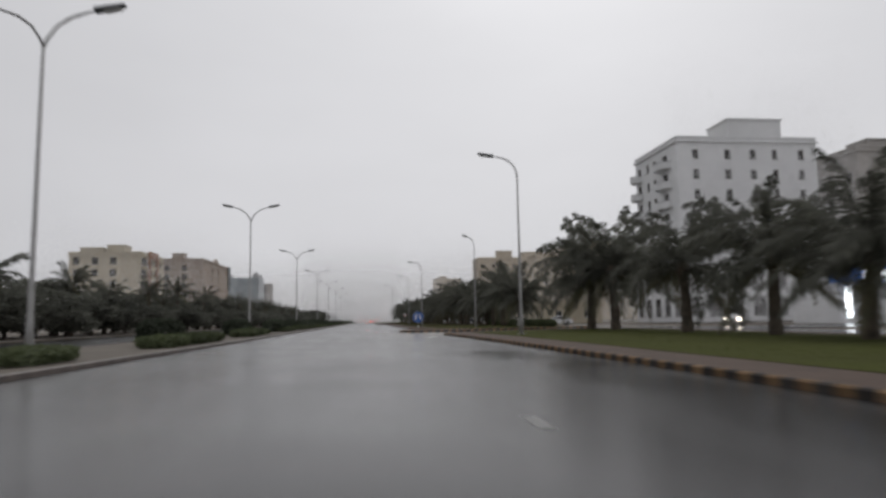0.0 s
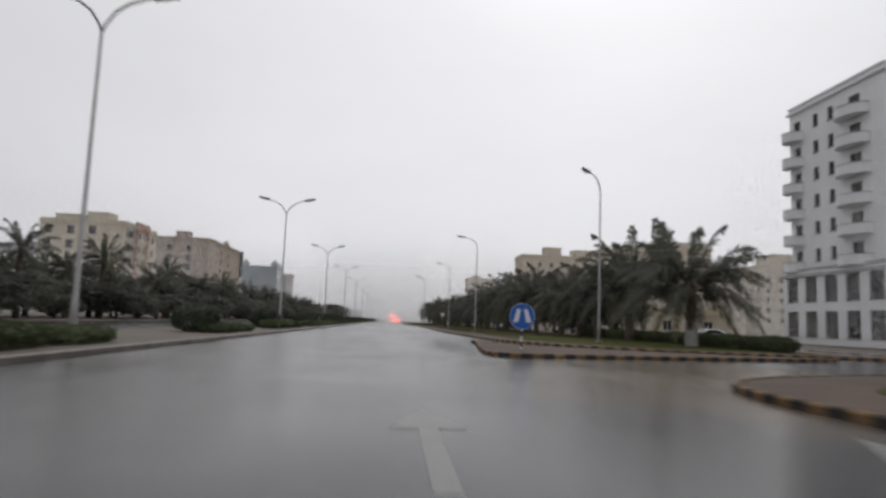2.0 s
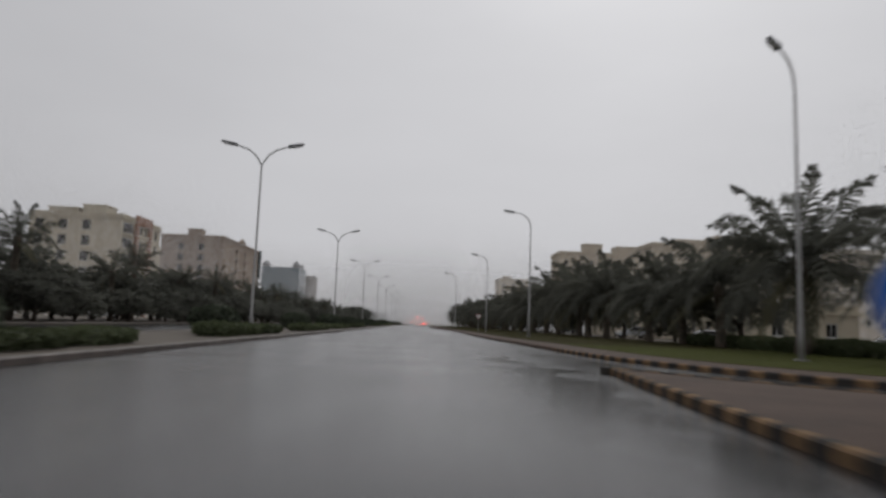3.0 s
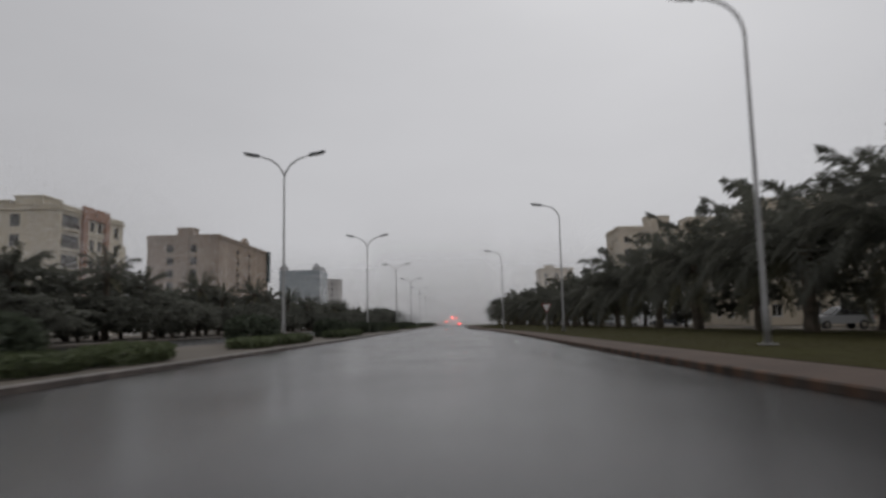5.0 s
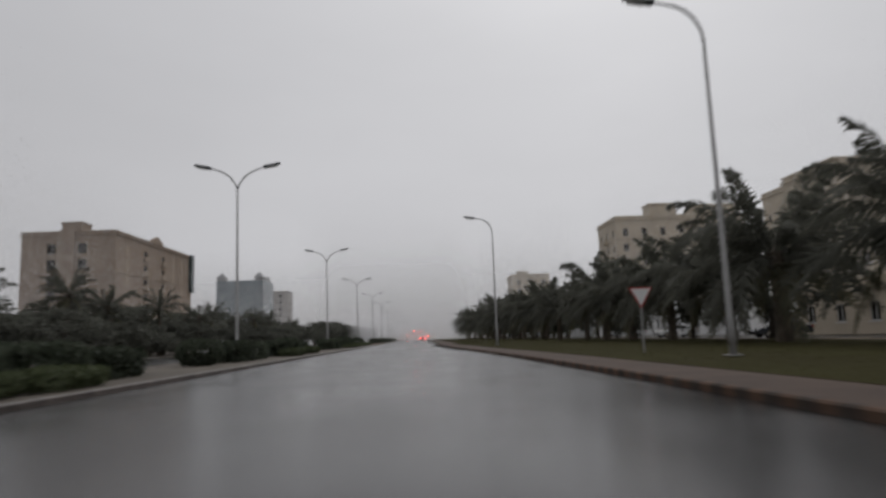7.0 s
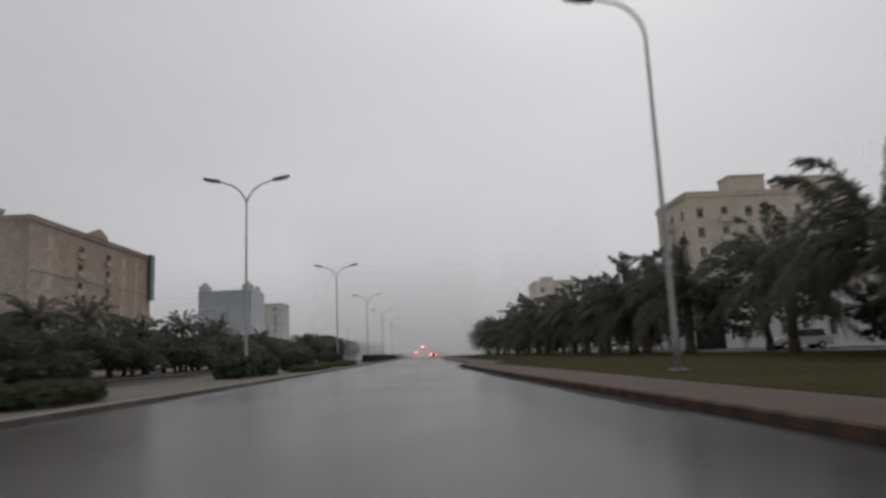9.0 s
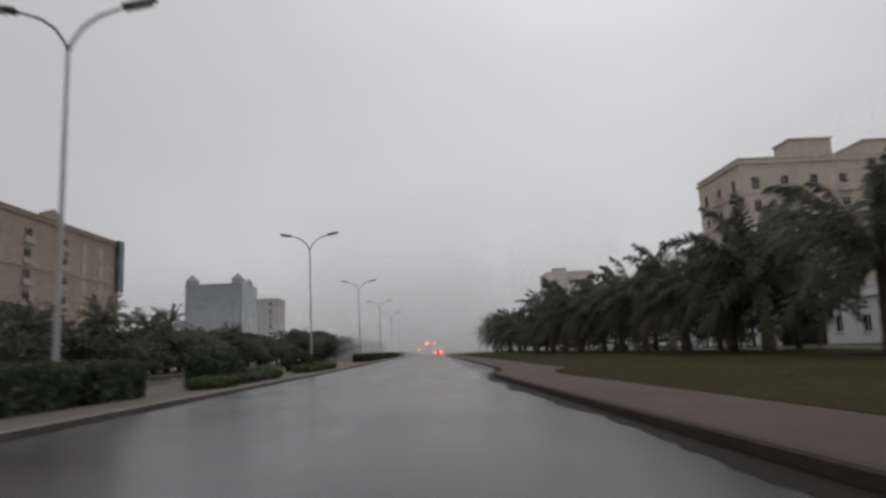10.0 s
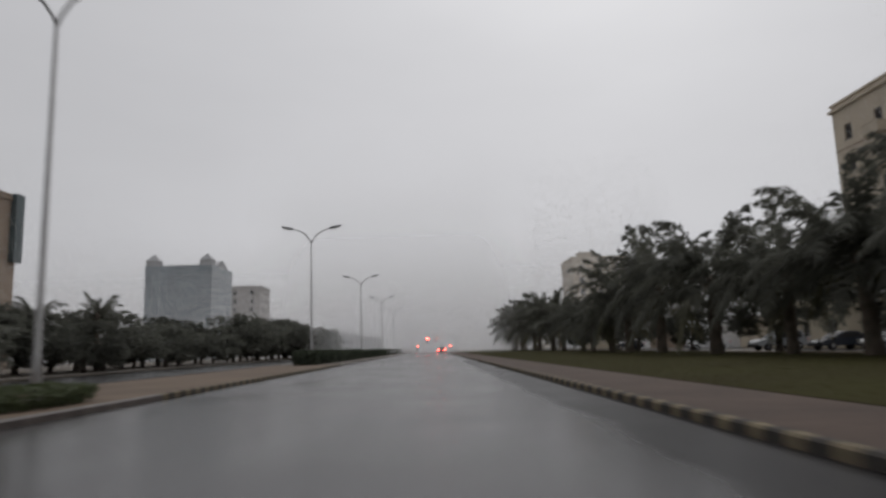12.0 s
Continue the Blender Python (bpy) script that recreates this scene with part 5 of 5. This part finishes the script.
    for s in (-1, 1):
        for y in (-1.38, 1.38):
            bm = bmesh.new()
            tube(bm, [(s * (wd / 2 - 0.2), y, 0.33), (s * (wd / 2 - 0.19), y, 0.33), (s * (wd / 2 + 0.01), y, 0.33), (s * (wd / 2 + 0.02), y, 0.33)], [0.28, 0.33, 0.33, 0.29], 18)
            wh = part("wheel", bm, RUBBER, root)
            bm = bmesh.new()
            tube(bm, [(s * (wd / 2 + 0.0), y, 0.33), (s * (wd / 2 + 0.03), y, 0.33)], [0.2, 0.18], 12)
            part("rim", bm, CHROME, wh)
        nose = 0.17 if kind == "van" else 0
        bm = soft_box(s * 0.62 - 0.17, s * 0.62 + 0.17, 2.2 + nose, 2.29 + nose, 0.62, 0.8, 0.02)
        part("headlight", bm, LED_WHITE if head else LENS, root)
        bm = soft_box(s * 0.68 - 0.16, s * 0.68 + 0.16, -2.3 - (0.16 if kind == "van" else 0), -2.2, 0.72, 0.92, 0.02)
        part("tail_light", bm, LED_RED if tail else SIGN_RED, root)
    bm = soft_box(-wd / 2 + 0.05, wd / 2 - 0.05, 2.18, 2.31, 0.34, 0.52, 0.03)
    part("front_bumper", bm, BLACK, root)
    bm = soft_box(-wd / 2 + 0.05, wd / 2 - 0.05, -2.31, -2.18, 0.36, 0.54, 0.03)
    part("rear_bumper", bm, BLACK, root)
    return tagged(root, label, "van" if kind == "van" else "car")


PAINT_WHITE = material("white_car_paint", (0.7, 0.7, 0.7), 0.25, scale=3, vary=0.06, bump=0, coat=0.5)
PAINT_DARK = material("dark_blue_grey_car_paint", (0.03, 0.035, 0.045), 0.25, scale=3, vary=0.1, bump=0, coat=0.5)
PAINT_SILVER = material("silver_car_paint", (0.4, 0.41, 0.42), 0.3, 0.5, scale=3, vary=0.06, bump=0, coat=0.5)
van = car("white van with its headlights on in the side street", PAINT_WHITE, "van", head=True)
van.matrix_basis = pose(50.0, 66.5, 0, 0, 0, 150)
white_car = car("white saloon car parked on the service road", PAINT_WHITE)
white_car.matrix_basis = pose(42.2, 285, -0.01, 0, 0, 90)
dark_car = car("dark saloon car parked on the service road", PAINT_DARK)
dark_car.matrix_basis = pose(42.0, 291, -0.01, 0, 0, 96)
silver_car = car("silver off-road car parked on the service road", PAINT_SILVER, "suv")
silver_car.matrix_basis = pose(40.5, 232, -0.01, 0, 0, 84)
for src, x, y, a in ((white_car, 40.2, 214, 92), (silver_car, 40, 150, 90), (dark_car, 40.3, 192, 88), (white_car, 40.5, 128, 90), (silver_car, 40.2, 297, 93), (white_car, 40.2, 312, 88), (dark_car, 39.8, 340, 91), (white_car, 40, 99, 90)):
    copy_thing(src, pose(x, y, -0.01, 0, 0, a))
oncoming = car("white saloon car on the far carriageway", PAINT_WHITE)
oncoming.matrix_basis = pose(-6.3, 196, 0, 0, 0, 180)
for x, y, a in ((-9.8, 262, 180), (-27.5 - 5, 150, 90), (-33, 236, 85)):
    copy_thing(white_car, pose(x, y, 0 if x > -20 else 0.12, 0, 0, a))
stopped = car("dark car waiting with its brake lights lit", PAINT_DARK, tail=True)
stopped.matrix_basis = pose(12.2, 388, 0)


# traffic signals: two heads on a mast arm, and low repeaters on posts at both sides
def signal_head(parent, x, y, z, r):
    """A black box with three lamps, the uppermost lit; z is the lit lamp's height."""
    hd = part("signal_head", soft_box(x - r * 1.4, x + r * 1.4, y - 0.3, y - 0.04, z - r * 6.2, z + r * 1.7, 0.03), BLACK, parent, "black three-lamp signal head")
    for i in range(3):
        bm = bmesh.new()
        tube(bm, [(x, y - 0.34, z - i * r * 2.3), (x, y - 0.28, z - i * r * 2.3)], r, 14)
        part("dark_lamp" if i else "red_lamp", bm, GLASS_DARK if i else LED_RED, hd, "" if i else "lit red lamp")


sig = new("traffic_signal")
bm = bmesh.new()
tube(bm, [(16.0, 404, 0), (16.0, 404, 3.9), (15.5, 404, 4.1), (8.6, 404, 4.2)], [0.11, 0.09, 0.08, 0.05], 8)
part("mast", bm, GALV, sig)
signal_head(sig, 8.9, 404, 3.6, 0.2)
signal_head(sig, 11.1, 404, 3.4, 0.12)
tagged(sig, "traffic signal on a mast arm showing red", "traffic signal")
for px in (6.4, 14.6):
    rep_sig = new("traffic_signal")
    bm = bmesh.new()
    tube(bm, [(px, 404, 0), (px, 404, 2.2)], 0.06, 8)
    part("post", bm, GALV, rep_sig)
    signal_head(rep_sig, px, 404, 1.75, 0.14)
    tagged(rep_sig, "short traffic signal on a post showing red", "traffic signal")


# ---------------------------------------------------------------- road paint
def arrow(x, y, turn):
    bm = bmesh.new()
    out = [(-0.1, 0), (0.1, 0), (0.1, 2.6), (0.42, 2.6), (0, 4.2), (-0.42, 2.6), (-0.1, 2.6)]
    f = bm.faces.new([bm.verts.new((px, py, 0)) for px, py in out])
    r = bmesh.ops.extrude_face_region(bm, geom=[f])
    for v in [g for g in r["geom"] if isinstance(g, bmesh.types.BMVert)]:
        v.co.z += 0.004
    bmesh.ops.triangulate(bm, faces=bm.faces[:])
    ob = part("lane_arrow", bm, LINE_PAINT)
    ob.matrix_basis = pose(x, y, 0.001, 0, 0, turn)
    return tagged(ob, "worn white painted lane arrow on wet asphalt", "road marking", kind="structure")


arrow(10.85, 42.8, 0)
arrow(14.7, 41.4, -12)
for x, y, ln in ((12.75, 5.7, 0.9), (13.9, 133.6, 1.6)):
    bm = bmesh.new()
    box(bm, x - 0.09, x + 0.09, y, y + ln, 0.001, 0.005)
    tagged(part("lane_dash", bm, LINE_PAINT), "worn short white lane line on wet asphalt", "road marking", "lane lines", "structure")

# ---------------------------------------------------------------- kerb stones
def kerb_mesh(length, mat, name="kerb_stone"):
    bm = bmesh.new()
    g = 0.006
    prof = [(0, -0.06), (0, KERB_H - 0.03), (0.03, KERB_H), (KERB_W, KERB_H), (KERB_W, -0.06)]
    ends = [[bm.verts.new((s, -u, z)) for u, z in prof] for s in (g, length - g)]
    bm.faces.new(ends[0])
    bm.faces.new(ends[1][::-1])
    for i in range(len(prof)):
        j = (i + 1) % len(prof)
        bm.faces.new((ends[0][i], ends[0][j], ends[1][j], ends[1][i]))
    return finish(name, bm, mat)


STONE_Y, STONE_B = kerb_mesh(0.41, KERB_YELLOW), kerb_mesh(0.41, KERB_BLACK)
STONE_R, STONE_D = kerb_mesh(0.41, KERB_FADED), kerb_mesh(0.41, KERB_DULL)
STONE_C, STONE_G = kerb_mesh(0.41, KERB_CREAM), kerb_mesh(0.41, KERB_GREY)
STONE_P = kerb_mesh(1.0, KERB_STONE)


def kerb(name, label, line, near, flip=False, step=0.41, meshes=(STONE_Y, STONE_B)):
    """Stones along a line; those inside the near stretch of y are parts, the rest one joined part."""
    root = new(name)
    joined = {}
    for i, (x, y, h) in enumerate(along(line, step)):
        me = meshes[i % len(meshes)]
        if 203 < y < 230 and len(meshes) == 2:
            me = STONE_D
        elif y >= 230 and len(meshes) == 2:
            me = (STONE_C, STONE_G)[i % 2]
        elif 88 < y <= 203 and len(meshes) == 2:
            me = (STONE_R, STONE_D)[i % 2]
        m = Matrix.Translation((x, y, 0)) @ Matrix.Rotation(h, 4, "Z")
        if flip:
            m = m @ Matrix.Diagonal((1, -1, 1, 1))
        if near[0] <= y <= near[1]:
            reuse("kerb_stone", me, root, m)
        else:
            vv, ff = joined.setdefault(me.name, ([], []))
            k = len(vv)
            vv += [tuple(m @ v.co) for v in me.vertices]
            ff += [tuple(k + q for q in p.vertices) for p in me.polygons]
    for me in (*meshes, STONE_C, STONE_G, STONE_R, STONE_D):
        if me.name in joined:
            ob = new("far_kerb_stones", raw_mesh("far_kerb_stones", *joined[me.name], me.materials[0]))
            ob.parent = root
            tagged(ob, kind="stuff")
    return tagged(root, label, "kerb", kind="structure")


kerb("kerb_approach", "yellow and black painted kerb before the side street", APPROACH, (-6, 60))
kerb("kerb_island", "yellow and black painted kerb round the traffic island", ISLAND, (50, 90), flip=True)
kerb("kerb_main", "worn yellow and black painted kerb along the avenue", MAIN, (68, 178))
kerb("kerb_median", "plain wet concrete kerb of the median", [(MEDIAN_X, -60), (MEDIAN_X, 258)], (0, 258), flip=True, step=1.0, meshes=(STONE_P,))
kerb("kerb_median_striped", "cream and dark striped kerb of the median", [(MEDIAN_X, 258), (MEDIAN_X, 292)], (258, 292), flip=True)
kerb("kerb_median_far", "plain wet concrete kerb of the median", [(MEDIAN_X, 292), (MEDIAN_X, 700)], (0, 0), flip=True, step=1.0, meshes=(STONE_P,))
kerb("kerb_median_west", "plain wet concrete kerb of the median", [(-MEDIAN_X, -60), (-MEDIAN_X, 700)], (0, 0), step=1.0, meshes=(STONE_P,))
kerb("kerb_west", "plain wet concrete kerb of the far verge", [(-15.06, -60), (-15.06, 700)], (0, 0), flip=True, step=1.0, meshes=(STONE_P,))
